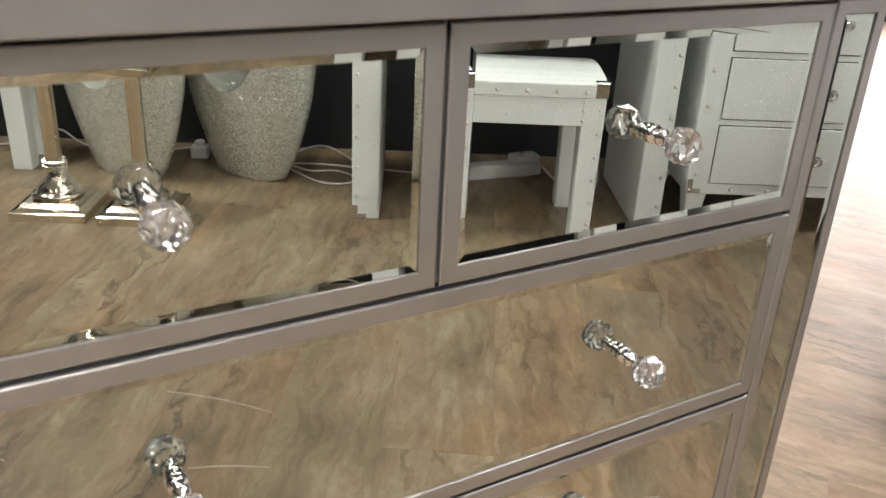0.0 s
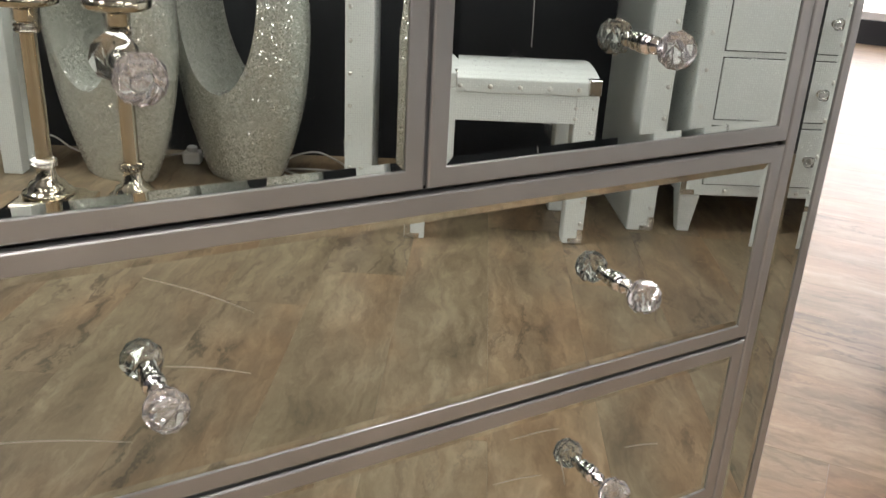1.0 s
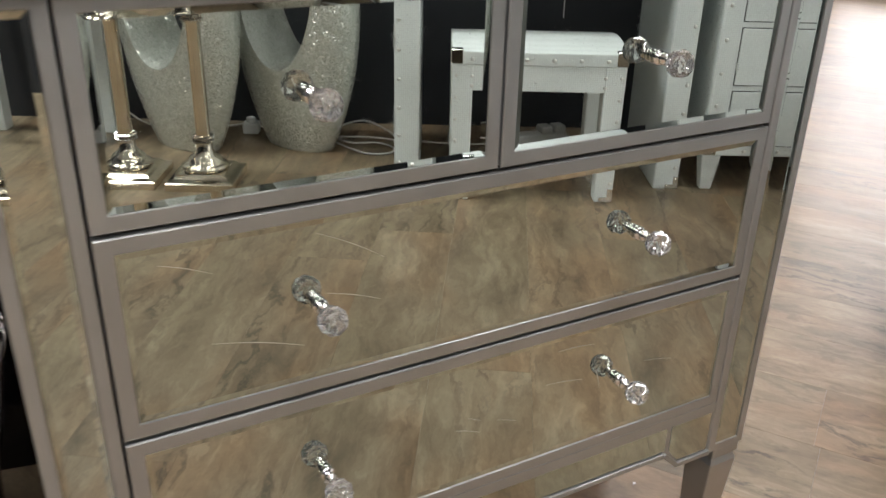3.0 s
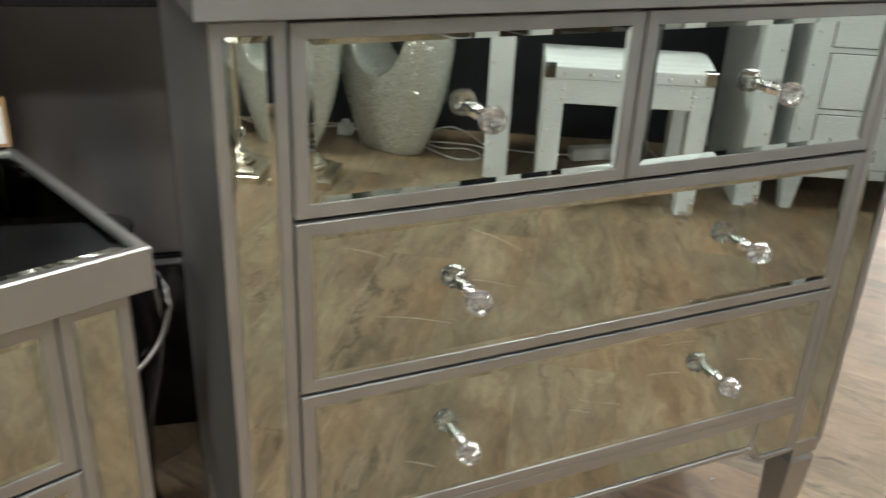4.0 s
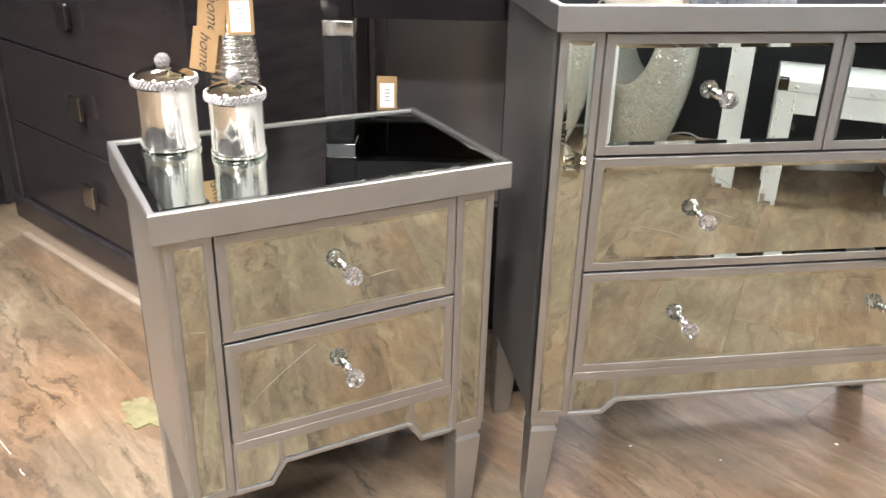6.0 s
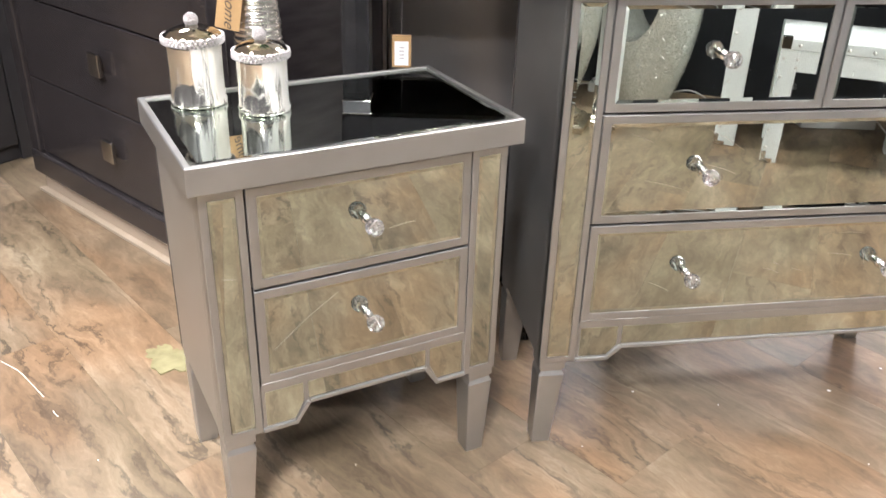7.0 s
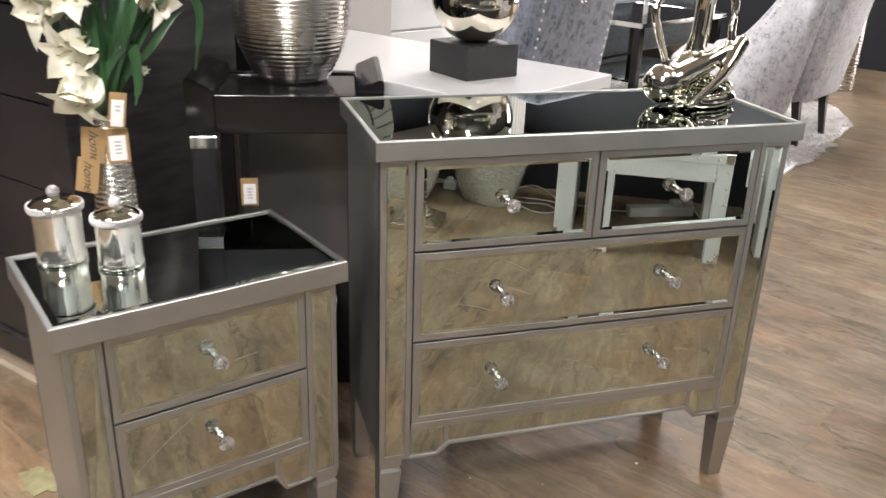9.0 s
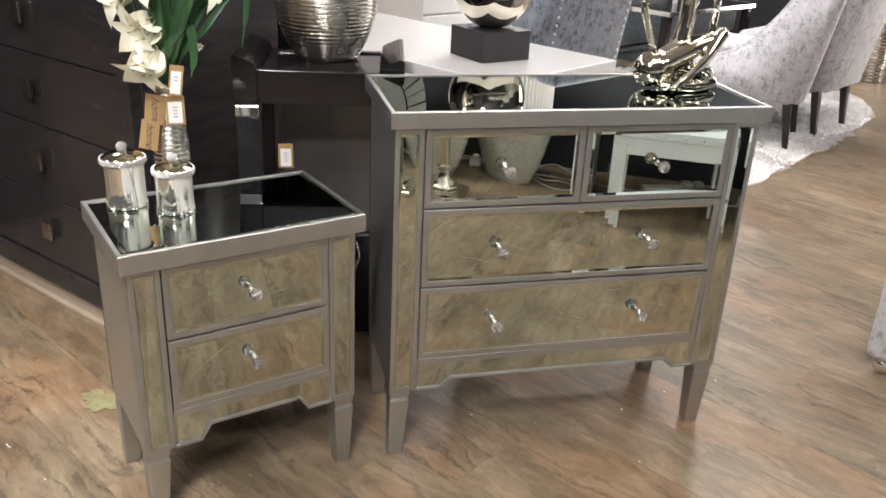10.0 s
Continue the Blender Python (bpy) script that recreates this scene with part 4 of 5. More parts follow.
def dark_chest():
    t = thing("dark_chest_of_drawers", pose(-0.9, 1.585, 0, 0, 0, -50.3), "tall espresso-brown lacquered chest with square metal pulls", "chest of drawers")
    x0, x1, d, h = -0.335, 0.55, 0.46, 1.32
    part("plinth", box(x0 + 0.03, x1 - 0.02, 0.0, d - 0.02, 0.0, 0.05, 0.002), TAN, t, "brown low plinth board")
    part("plinth_lip", box(x0 + 0.02, x1 - 0.02, -0.016, 0.0005, 0.0, 0.009, 0.002), LIP, t, "pale edge strip at the floor")
    part("carcass", box(x0 + 0.01, x1 - 0.01, 0.02, d, 0.05, h - 0.03), DARK_WOOD, t)
    part("base_rail", box(x0, x1, -0.012, 0.03, 0.05, 0.115, 0.006), DARK_WOOD, t)
    for a in (x0, x1 - 0.05):
        part("stile", box(a, a + 0.05, -0.008, 0.03, 0.115, h - 0.03, 0.004), DARK_WOOD, t)
    part("top", box(x0 - 0.01, x1 + 0.01, -0.015, d + 0.01, h - 0.03, h, 0.004), DARK_WOOD, t)
    zs = [0.118, 0.322, 0.523, 0.714, 0.905, 1.095, 1.285]
    xc = (x0 + x1) / 2
    for z0, z1 in zip(zs, zs[1:]):
        dr = part("drawer", box(x0 + 0.052, x1 - 0.052, 0.0, 0.03, z0 + 0.0015, z1 - 0.0015, 0.0025), DARK_WOOD, t)
        zc = (z0 + z1) / 2 + 0.005
        pull = box(xc - 0.023, xc + 0.023, -0.020, -0.010, zc - 0.026, zc + 0.026, 0.002)
        box(xc - 0.008, xc + 0.008, -0.012, 0.001, zc - 0.008, zc + 0.008, 0.001, pull)
        part("pull", pull, PULL, dr, "square polished metal pull")


def tray_table():
    t = thing("black_console_stand", pose(-0.322, 1.005, 0, 0, 0, -10), "black lacquered stand with flared tray sides and acrylic legs", "console table")
    w, d = 0.365, 0.27
    for x in (0.026, w - 0.026):
        for y in (0.026, d - 0.026):
            lg = part("leg", box(x - 0.024, x + 0.024, y - 0.024, y + 0.024, 0.0, 0.668, 0.003), ACRYLIC, t, "smoked acrylic leg")
            part("collar", box(x - 0.0255, x + 0.0255, y - 0.0255, y + 0.0255, 0.668, 0.694, 0.002), CHROME, lg, "polished metal collar")
    part("front_rail", box(0.05, w - 0.05, 0.006, 0.03, 0.698, 0.772, 0.002), BLACK_GLOSS, t)
    part("back_rail", box(0.05, w - 0.05, d - 0.03, d - 0.006, 0.698, 0.772, 0.002), BLACK_GLOSS, t)
    part("tray", box(0.05, w - 0.05, 0.03, d - 0.03, 0.752, 0.768, 0.001), BLACK_GLOSS, t)
    for s, xa in ((1, 0.0), (-1, w)):
        pr = [(0.0, 0.694), (0.05, 0.694), (0.05, 0.774), (0.045, 0.786), (0.004, 0.804), (-0.004, 0.800), (-0.003, 0.77)]
        arm = prism([(xa + s * x, z) for x, z in pr], 0.0, d)
        bmesh.ops.bevel(arm, geom=arm.edges[:], offset=0.0025, segments=2, affect="EDGES")
        part("side_arm", arm, BLACK_GLOSS, t)
    part("back_panel", box(0.060, 0.335, d + 0.004, d + 0.016, 0.292, 0.694, 0.002), STEEL, t, "brushed steel panel under the tray")
    part("base", box(-0.03, 0.42, d - 0.03, d + 0.10, 0.0, 0.288, 0.004), BLACK_GLOSS, t, "black lacquered base")


def swing_tag(m, label, n_bars, w=0.036, h=0.052, hung=0.0):
    t = thing("price_tag", m, label, "price tag")
    part("card", box(-w / 2, w / 2, 0, 0.0012, -h, 0, 0.0003, None, 1), KRAFT, t)
    if n_bars:
        part("sticker", box(-w * 0.36, w * 0.36, -0.0008, 0.0, -h * 0.93, -h * 0.2, 0.0002, None, 1), PAPER, t, "white price sticker")
        for k in range(n_bars):
            part("print_bar", box(-w * 0.12, w * 0.14, -0.0014, -0.0009, -h * (0.36 + 0.11 * k) - 0.0025, -h * (0.36 + 0.11 * k)), PRINT, t, "grey printed bar")
    else:
        word = bpy.data.curves.new("word", "FONT")
        word.body, word.size, word.shear, word.offset = "home", h * 0.38, 0.5, -0.0001
        word.align_x, word.align_y = "CENTER", "CENTER"
        probe = bpy.data.objects.new("word", word)
        scene.collection.objects.link(probe)
        me = bpy.data.meshes.new_from_object(probe.evaluated_get(bpy.context.evaluated_depsgraph_get()))
        bpy.data.objects.remove(probe)
        me.name = "handwriting"
        me.materials.clear()
        me.materials.append(INK)
        wr = new("handwriting", me)
        wr.parent = t
        wr.matrix_local = pose(0.001, -0.0007, -h * 0.5) @ pose(0, 0, 0, 90) @ pose(0, 0, 0, 0, 0, -86)
        wr["label"] = "dark handwritten word"
    if hung:
        part("string", tube([(0, 0.0006, -0.004), (0.001, 0.0006, hung * 0.5), (0, 0.0006, hung)], 0.0006, 5), INK, t, "thin dark string")


def ribbed_profile(pts, pitch, amp):
    """Fine rings on a turned shape: pts are (r, z) knots."""
    out = []
    z0, z1 = pts[0][1], pts[-1][1]
    n = int((z1 - z0) / pitch) * 4
    for i in range(n + 1):
        z = z0 + (z1 - z0) * i / n
        for (ra, za), (rb, zb) in zip(pts, pts[1:]):
            if za <= z <= zb + 1e-9:
                f = (z - za) / (zb - za)
                f = f * f * (3 - 2 * f) if len(pts) < 4 else f
                r = ra + (rb - ra) * f
                break
        out.append((r + amp * (0, 0.8, 1, 0.8)[i % 4], z))
    return out


def silver_pot():
    k = []
    for i in range(25):
        a = i / 24
        k.append((0.060 + 0.048 * math.sin(min(1.0, a * 1.9) * math.pi / 2) ** 0.8 - 0.028 * max(0, a - 0.62) ** 1.5 / 0.25, 0.26 * a))
    pr = [(0, 0.0)] + ribbed_profile(k, 0.0085, 0.0016) + [(k[-1][0] - 0.006, 0.26), (0.05, 0.05), (0, 0.04)]
    t = thing("silver_pot", pose(-0.104, 1.158, 0.768) @ Matrix.Diagonal((1.1, 1.1, 1.05, 1)), "round ribbed silver ceramic pot on the black stand", "pot")
    part("body", lathe(pr, 48), RIBBED, t, smooth=True)
    r = k[-1][0] - 0.002
    part("rim", tube([(r * math.cos(a), r * math.sin(a), 0.26) for a in [2 * math.pi * i / 48 for i in range(49)]], 0.004, 8), RIBBED, t, "rolled rim", True)


def white_console():
    t = thing("white_console_table", pose(0.278, 0.995, 0, 0, 0, 33), "white high-gloss console table behind the mirrored chest", "console table")
    part("tabletop", box(0, 0.485, 0, 1.25, 0.708, 0.740, 0.003), WHITE_GLOSS, t)
    part("side_board", box(0.02, 0.465, 0.06, 0.10, 0, 0.708, 0.003), WHITE_GLOSS, t)
    part("side_board", box(0.02, 0.465, 1.15, 1.19, 0, 0.708, 0.003), WHITE_GLOSS, t)


def plinth_ball():
    t = thing("silver_ornament", pose(0.340, 1.308, 0.740, 0, 0, 19), "polished silver globe ornament on a square black block", "ornament")
    part("block", box(-0.075, 0.075, -0.075, 0.075, 0, 0.076, 0.002), BLACK_MATT, t)
    part("globe", lathe([(0.103 * math.sin(math.pi * k / 24), 0.074 + 0.101 * (1 - math.cos(math.pi * k / 24)) + 0.002 * k / 24) for k in range(25)], 48), NICKEL, t, "polished silver globe", True)


def statue():
    bm = bmesh.new()
    def limb(pts, rs):
        cp = curve_points(pts, 6)
        rs = [r * 0.94 for r in rs]
        n = len(cp)
        tp = []
        for i in range(n):
            f = i / (n - 1) * (len(rs) - 1)
            a = min(int(f), len(rs) - 2)
            tp.append(rs[a] + (rs[a + 1] - rs[a]) * (f - a))
        tube(cp, 0, 14, bm, tp)
        for p, r in ((cp[0], rs[0]), (cp[-1], rs[-1])):
            bmesh.ops.create_uvsphere(bm, u_segments=14, v_segments=9, radius=r, matrix=Matrix.Translation(p))
    limb([(-0.064, 0.0, 0.043), (-0.035, 0.0, 0.05), (0.0, 0.005, 0.085)], [0.043, 0.043, 0.028])
    limb([(0.0, 0.008, 0.08), (0.010, 0.006, 0.14), (0.012, 0.004, 0.20), (0.006, 0.0, 0.27)], [0.026, 0.020, 0.021, 0.029])
    limb([(-0.035, -0.02, 0.06), (0.03, -0.03, 0.098), (0.084, -0.03, 0.130)], [0.026, 0.020, 0.0155])
    limb([(0.084, -0.036, 0.130), (0.032, -0.062, 0.070), (-0.035, -0.068, 0.012)], [0.0145, 0.0125, 0.0085])
    limb([(-0.05, 0.02, 0.035), (0.03, 0.03, 0.03), (0.094, 0.015, 0.022)], [0.032, 0.024, 0.016])
    limb([(0.094, 0.015, 0.022), (0.06, -0.03, 0.045), (0.02, -0.02, 0.055)], [0.017, 0.014, 0.012])
    limb([(0.09, -0.01, 0.014), (0.03, -0.045, 0.013), (-0.05, -0.045, 0.012)], [0.014, 0.016, 0.012])
    limb([(-0.028, 0.0, 0.285), (-0.085, 0.0, 0.215), (-0.10, -0.005, 0.18), (-0.062, -0.01, 0.075)], [0.013, 0.011, 0.010, 0.008])
    limb([(0.038, 0.0, 0.285), (0.068, -0.01, 0.21), (0.058, -0.03, 0.14)], [0.013, 0.010, 0.009])
    limb([(-0.03, 0.0, 0.285), (0.005, 0.0, 0.295), (0.04, 0.0, 0.285)], [0.016, 0.022, 0.016])
    limb([(0.006, 0.0, 0.30), (0.01, 0.0, 0.335), (0.012, -0.004, 0.365)], [0.012, 0.014, 0.026])
    ob = part("figure_sculpture", bm, NICKEL, smooth=True)
    rm = ob.modifiers.new("fuse", "REMESH")
    rm.mode, rm.voxel_size, rm.use_smooth_shade = "VOXEL", 0.0042, True
    sm = ob.modifiers.new("soften", "SMOOTH")
    sm.factor, sm.iterations = 0.6, 6
    ob.matrix_world = pose(0.603, 0.79, 0.7752, 0, 0, -2) @ Matrix.Diagonal((0.93, 0.93, 0.93, 1))
    tagged(ob, "polished silver abstract seated sculpture on the mirrored chest", "sculpture")


def jar(x, y, r, h, scale):
    t = thing("lidded_jar", pose(x, y, 0.5792), "mercury-glass lidded jar with a jewelled rim and knob", "jar", "pair of jars on the bedside cabinet")
    part("body", lathe([(0, 0.0), (r * 0.98, 0.0), (r * 1.05, 0.002), (r * 1.06, 0.006), (r * 1.0, 0.011), (r * 0.99, h * 0.5), (r, h - 0.004), (r, h), (0, h)], 40), MERCURY, t, smooth=True)
    lid = part("lid", lathe([(r * 1.04, h + 0.001), (r * 1.10, h + 0.003), (r * 1.10, h + 0.008), (r * 1.02, h + 0.011), (r * 0.85, h + 0.015), (r * 0.5, h + 0.020), (r * 0.22, h + 0.022), (0.004, h + 0.022), (0.004, h + 0.027), (0, h + 0.027)], 40), NICKEL, t, "domed polished lid", True)
    gems = bmesh.new()
    for k in range(44):
        for dz in (0.001, 0.0045, 0.008):
            a = 2 * math.pi * (k + (0.5 if dz == 0.0045 else 0)) / 44
            rr = r * 1.105 if dz == 0.0045 else r * 1.09
            bmesh.ops.create_icosphere(gems, subdivisions=1, radius=0.0025, matrix=Matrix.Translation((rr * math.cos(a), rr * math.sin(a), h + dz)))
    g = part("jewelled_rim", gems, JEWEL, lid, "band of small set stones")
    g["kind"] = "stuff"
    kb = bmesh.new()
    rr = 0.0082 * scale
    n = 70
    bmesh.ops.create_uvsphere(kb, u_segments=14, v_segments=9, radius=rr * 0.85, matrix=Matrix.Translation((0, 0, h + 0.0225 + rr * 0.7)))
    for k in range(n):
        zz = 1 - 2 * (k + 0.5) / n
        a = k * 2.39996
        q = math.sqrt(1 - zz * zz)
        bmesh.ops.create_icosphere(kb, subdivisions=1, radius=rr * 0.25, matrix=Matrix.Translation((rr * q * math.cos(a), rr * q * math.sin(a), h + 0.0225 + rr * 0.7 + rr * zz)))
    k = part("jewelled_knob", kb, JEWEL, lid, "round knob set with small stones")


def petal(length, width, curl, m, bm):
    """One pointed petal, cupped and curling back towards its tip."""
    nu, nv = 12, 6
    own = bmesh.new()
    grid = []
    for i in range(nu + 1):
        f = i / nu
        wd = width * math.sin(math.pi * min(1.0, f * 0.93 + 0.07)) ** 0.8 * (1 if f < 0.98 else 0.1)
        out = length * (0.19 * f + curl * f ** 3.5 * 0.80)
        up = length * (0.98 * f - curl * 0.42 * f ** 4)
        row = []
        for j in range(nv + 1):
            g = (j / nv - 0.5) * 2
            row.append(own.verts.new((g * wd, out - 0.55 * wd * g * g + 0.002 * math.sin(9 * f + 5 * g), up)))
        grid.append(row)
    for a, b in zip(grid, grid[1:]):
        for j in range(nv):
            own.faces.new((a[j], a[j + 1], b[j + 1], b[j]))
    merge(bm, own, m)


def lilies():
    t = thing("lily_bouquet", pose(-0.448, 0.835, 0.785), "cream artificial lilies with long dark green strap leaves", "flowers")
    rng = random.Random(11)
    blooms = [((-0.012, -0.035, 0.076), (-0.32, -0.5, -0.62), 0.084), ((-0.006, -0.03, 0.122), (-0.45, -0.6, -0.28), 0.080), ((-0.034, -0.03, 0.182), (-0.75, -0.5, -0.22), 0.080),
              ((-0.010, -0.035, 0.208), (-0.2, -0.75, -0.2), 0.074), ((-0.090, -0.01, 0.238), (-0.7, -0.4, 0.15), 0.080), ((0.046, -0.01, 0.232), (0.4, -0.7, 0.1), 0.080), ((0.072, 0.0, 0.178), (0.65, -0.5, -0.1), 0.056),
              ((-0.01, 0.03, 0.27), (0.1, -0.3, 0.9), 0.07), ((-0.065, 0.02, 0.26), (-0.6, -0.3, 0.6), 0.07), ((0.08, 0.03, 0.26), (0.6, -0.2, 0.6), 0.07), ((0.062, -0.02, 0.075), (0.5, -0.6, -0.3), 0.014)]
    for p, d, ln in blooms:
        q = Vector((0, 0, 1)).rotation_difference(Vector(d).normalized()).to_matrix().to_4x4()
        base = Matrix.Translation(p) @ q
        ln *= 1.12
        bm = bmesh.new()
        off = rng.uniform(0, 60)
        for k in range(6):
            petal(ln * (1.0 if k % 2 else 0.94), ln * (0.36 if k % 2 else 0.28), 0.30 + 0.45 * rng.random(), base @ pose(0, 0, 0, 0, 0, off + 60 * k), bm)
        fl = part("bloom", bm, PETAL, t, "open cream lily bloom", True)
        bm = bmesh.new()
        for k in range(5):
            a = 2 * math.pi * k / 5
            e = Vector((0.18 * ln * math.cos(a), 0.18 * ln * math.sin(a), ln * 0.62))
            tube([base @ Vector((0, 0, ln * 0.1)), base @ (e * 0.6), base @ e], 0.0006, 5, bm)
            tube([base @ (e + Vector((0.002, 0, 0))), base @ (e + Vector((-0.003, 0.003, 0.001)))], 0.0012, 5, bm)
        part("stamens", bm, STAMEN, fl)
        part("stem", tube(curve_points([(0, 0, -0.06), (p[0] * 0.35, p[1] * 0.35, p[2] * 0.5), p], 6), 0.0022, 7), LEAF, t, "green stem", True)
    straps = [[(0, 0, -0.03), (0.03, -0.03, 0.09), (0.075, -0.03, 0.155), (0.128, -0.03, 0.192), (0.158, -0.03, 0.165), (0.146, -0.03, 0.07)],
              [(0, 0, -0.03), (0.03, -0.02, 0.05), (0.075, -0.03, 0.10), (0.115, -0.02, 0.15), (0.135, -0.02, 0.165)],
              [(0, 0, -0.03), (0.005, -0.045, 0.06), (0.05, -0.05, 0.115), (0.058, -0.05, 0.06), (0.050, -0.05, 0.02)],
              [(0, 0, -0.03), (0.02, -0.03, 0.10), (-0.01, -0.05, 0.20), (-0.045, -0.05, 0.26)]]
    # the rest fan out, most of them to the front and one side
    for k in range(15):
        f = k / 14
        x, y, z = -0.06 + 0.17 * f + rng.uniform(-0.015, 0.015), rng.uniform(-0.05, 0.02), rng.uniform(0.14, 0.27)
        straps.append([(0, 0, -0.03), (0.22 * x, 0.4 * y - 0.02, 0.25 * z), (0.6 * x, 0.9 * y - 0.02, 0.62 * z), (x, y, z)])
    for c in straps:
        cp = curve_points(c, 8)
        bm = bmesh.new()
        prev = None
        n = len(cp)
        sx = rng.uniform(-0.5, 0.5)
        for i, p in enumerate(cp):
            f = i / (n - 1)
            wd = 0.0068 * (0.45 + 0.9 * math.sin(math.pi * min(1, f * 0.85 + 0.12)) - (0.35 if f > 0.9 else 0))
            wd = max(wd, 0.001)
            side = Vector((math.cos(sx), math.sin(sx), 0.15))
            row = [bm.verts.new(p - side * wd), bm.verts.new(p + Vector((0, 0.0025, 0))), bm.verts.new(p + side * wd)]
            if prev:
                for j in range(2):
                    bm.faces.new((prev[j], prev[j + 1], row[j + 1], row[j]))
            prev = row
        part("leaf", bm, LEAF, t, "long green strap leaf", True)


def flower_vase():
    pr = [(0, 0.0)] + ribbed_profile([(0.046, 0.0), (0.043, 0.3), (0.036, 0.55), (0.0335, 0.66), (0.0255, 0.74), (0.0235, 0.785)], 0.0092, 0.0022) + [(0.019, 0.785), (0.018, 0.6), (0, 0.6)]
    ob = part("ribbed_vase", lathe(pr, 36), RIBBED, smooth=True)
    ob.matrix_world = pose(-0.448, 0.838, 0)
    tagged(ob, "tall slim ribbed silver vase standing behind the bedside cabinet", "vase")


def black_urn():
    t = thing("black_urn", pose(-0.128, 1.0, 0), "black lacquered urn with a chrome band, behind the cabinets", "urn")
    part("body", lathe([(0, 0), (0.045, 0), (0.047, 0.01), (0.038, 0.06), (0.045, 0.16), (0.07, 0.26), (0.076, 0.32), (0.066, 0.38), (0.045, 0.42), (0.05, 0.44), (0.0, 0.44)], 36), BLACK_GLOSS, t, smooth=True)
    part("band", tube([(0.0775 * math.cos(a), 0.0775 * math.sin(a), 0.31 + 0.05 * math.sin(a * 1.0 + 0.6)) for a in [2 * math.pi * k / 48 for k in range(49)]], 0.004, 8), CHROME, t, "slanting chrome band", True)


def floor_leaf():
    bm = bmesh.new()
    pts = []
    n = 60
    for k in range(n):
        a = 2 * math.pi * k / n
        r = 0.044 * (1 + 0.22 * math.cos(5 * a + 0.5 * math.sin(2 * a)) * (1 if math.cos(a) > -0.5 else 0.4) + 0.16 * math.cos(a + 0.8) + 0.07 * math.sin(11 * a) + 0.05 * math.sin(17 * a + 1))
        pts.append((1.25 * r * math.cos(a), 0.8 * r * math.sin(a)))
    lo = [bm.verts.new((x, y, 0.0)) for x, y in pts]
    hi = [bm.verts.new((x, y, 0.0012 + 0.002 * (0.5 + 0.5 * math.sin(40 * x)))) for x, y in pts]
    c = bm.verts.new((0, 0, 0.004))
    for i in range(n):
        j = (i + 1) % n
        bm.faces.new((lo[i], lo[j], hi[j], hi[i]))
        bm.faces.new((hi[i], hi[j], c))
    ob = part("fallen_leaf", bm, DRY_LEAF)
    ob.matrix_world = pose(-0.665, 0.965, 0.0003, 0, 0, -50)
    tagged(ob, "pale yellow-green artificial leaf lying on the plank floor", "leaf")


def dining_chair(m, cloth, label):
    """Low-legged upholstered chair with swept wings. x across, y the way it faces."""
    t = thing("dining_chair", m, label, "chair", "velvet dining chairs")
    w, d = 0.50, 0.54

    def rake(v):
        return Vector((v[0], v[1] - 0.17 * max(0.0, v[2] - 0.25) * max(0.0, 1 - v[1] / d), v[2]))

    def lean(bm):
        for v in bm.verts:
            v.co = rake(v.co)
        return bm
    side = [(0.0, 0.27), (0.03, 0.245), (d - 0.06, 0.25), (d - 0.02, 0.30), (d - 0.01, 0.42)]
    for k in range(11):
        f = k / 10
        side.append((d - 0.02 - (d - 0.10) * f ** 0.62, 0.43 + 0.57 * f ** 1.7))
    side += [(0.05, 1.02), (0.0, 1.0)]
    # side panels: outlines lie in y, z
    for s in (-1, 1):
        bm = prism(side, 0.0, 0.055)
        bmesh.ops.transform(bm, matrix=Matrix(((0, s * 1, 0, s * (w / 2 - 0.055)), (1, 0, 0, 0), (0, 0, 1, 0), (0, 0, 0, 1))), verts=bm.verts)
        bmesh.ops.recalc_face_normals(bm, faces=bm.faces)
        bmesh.ops.bevel(bm, geom=[e for e in bm.edges if e.calc_face_angle(0) > 0.5], offset=0.014, segments=3, affect="EDGES")
        sp = part("wing", lean(bm), cloth, t, smooth=True)
        for k in range(30):
            f = k / 29
            y = d - 0.045 - (d - 0.125) * f ** 0.62
            add_stud(sp, rake((s * (w / 2 + 0.0005), y - 0.010, 0.415 + 0.55 * f ** 1.7)), (s, 0, 0))
    bk = box(-w / 2 + 0.03, w / 2 - 0.03, -0.02, 0.06, 0.245, 1.03, 0.025, None, 3)
    bmesh.ops.subdivide_edges(bk, edges=[e for e in bk.edges if abs(e.verts[0].co.z - e.verts[1].co.z) > 0.3], cuts=4)
    bp = part("backrest", lean(bk), cloth, t, smooth=True)
    for s in (-1, 1):
        for k in range(24):
            add_stud(bp, rake((s * (w / 2 - 0.06), -0.02, 0.29 + 0.029 * k)), (0, -1, 0.17))
    part("seat", box(-w / 2 + 0.05, w / 2 - 0.05, 0.05, d - 0.01, 0.26, 0.49, 0.03, None, 3), cloth, t, smooth=True)
    for sx in (-1, 1):
        for y, ln in ((0.05, -0.035), (d - 0.06, 0.02)):
            part("leg", taper_leg(sx * 0.19, y, 0.0, 0.26, 0.026, 0.042, lean=(0, ln)), LEG_BLACK, t, "black tapered wooden leg")
    ring = part("ring_pull", tube([rake((0.032 * math.cos(a), -0.028, 0.86 + 0.032 * math.sin(a))) for a in [2 * math.pi * k / 24 for k in range(25)]], 0.0045, 8), CHROME, t, "chrome ring on the back", True)


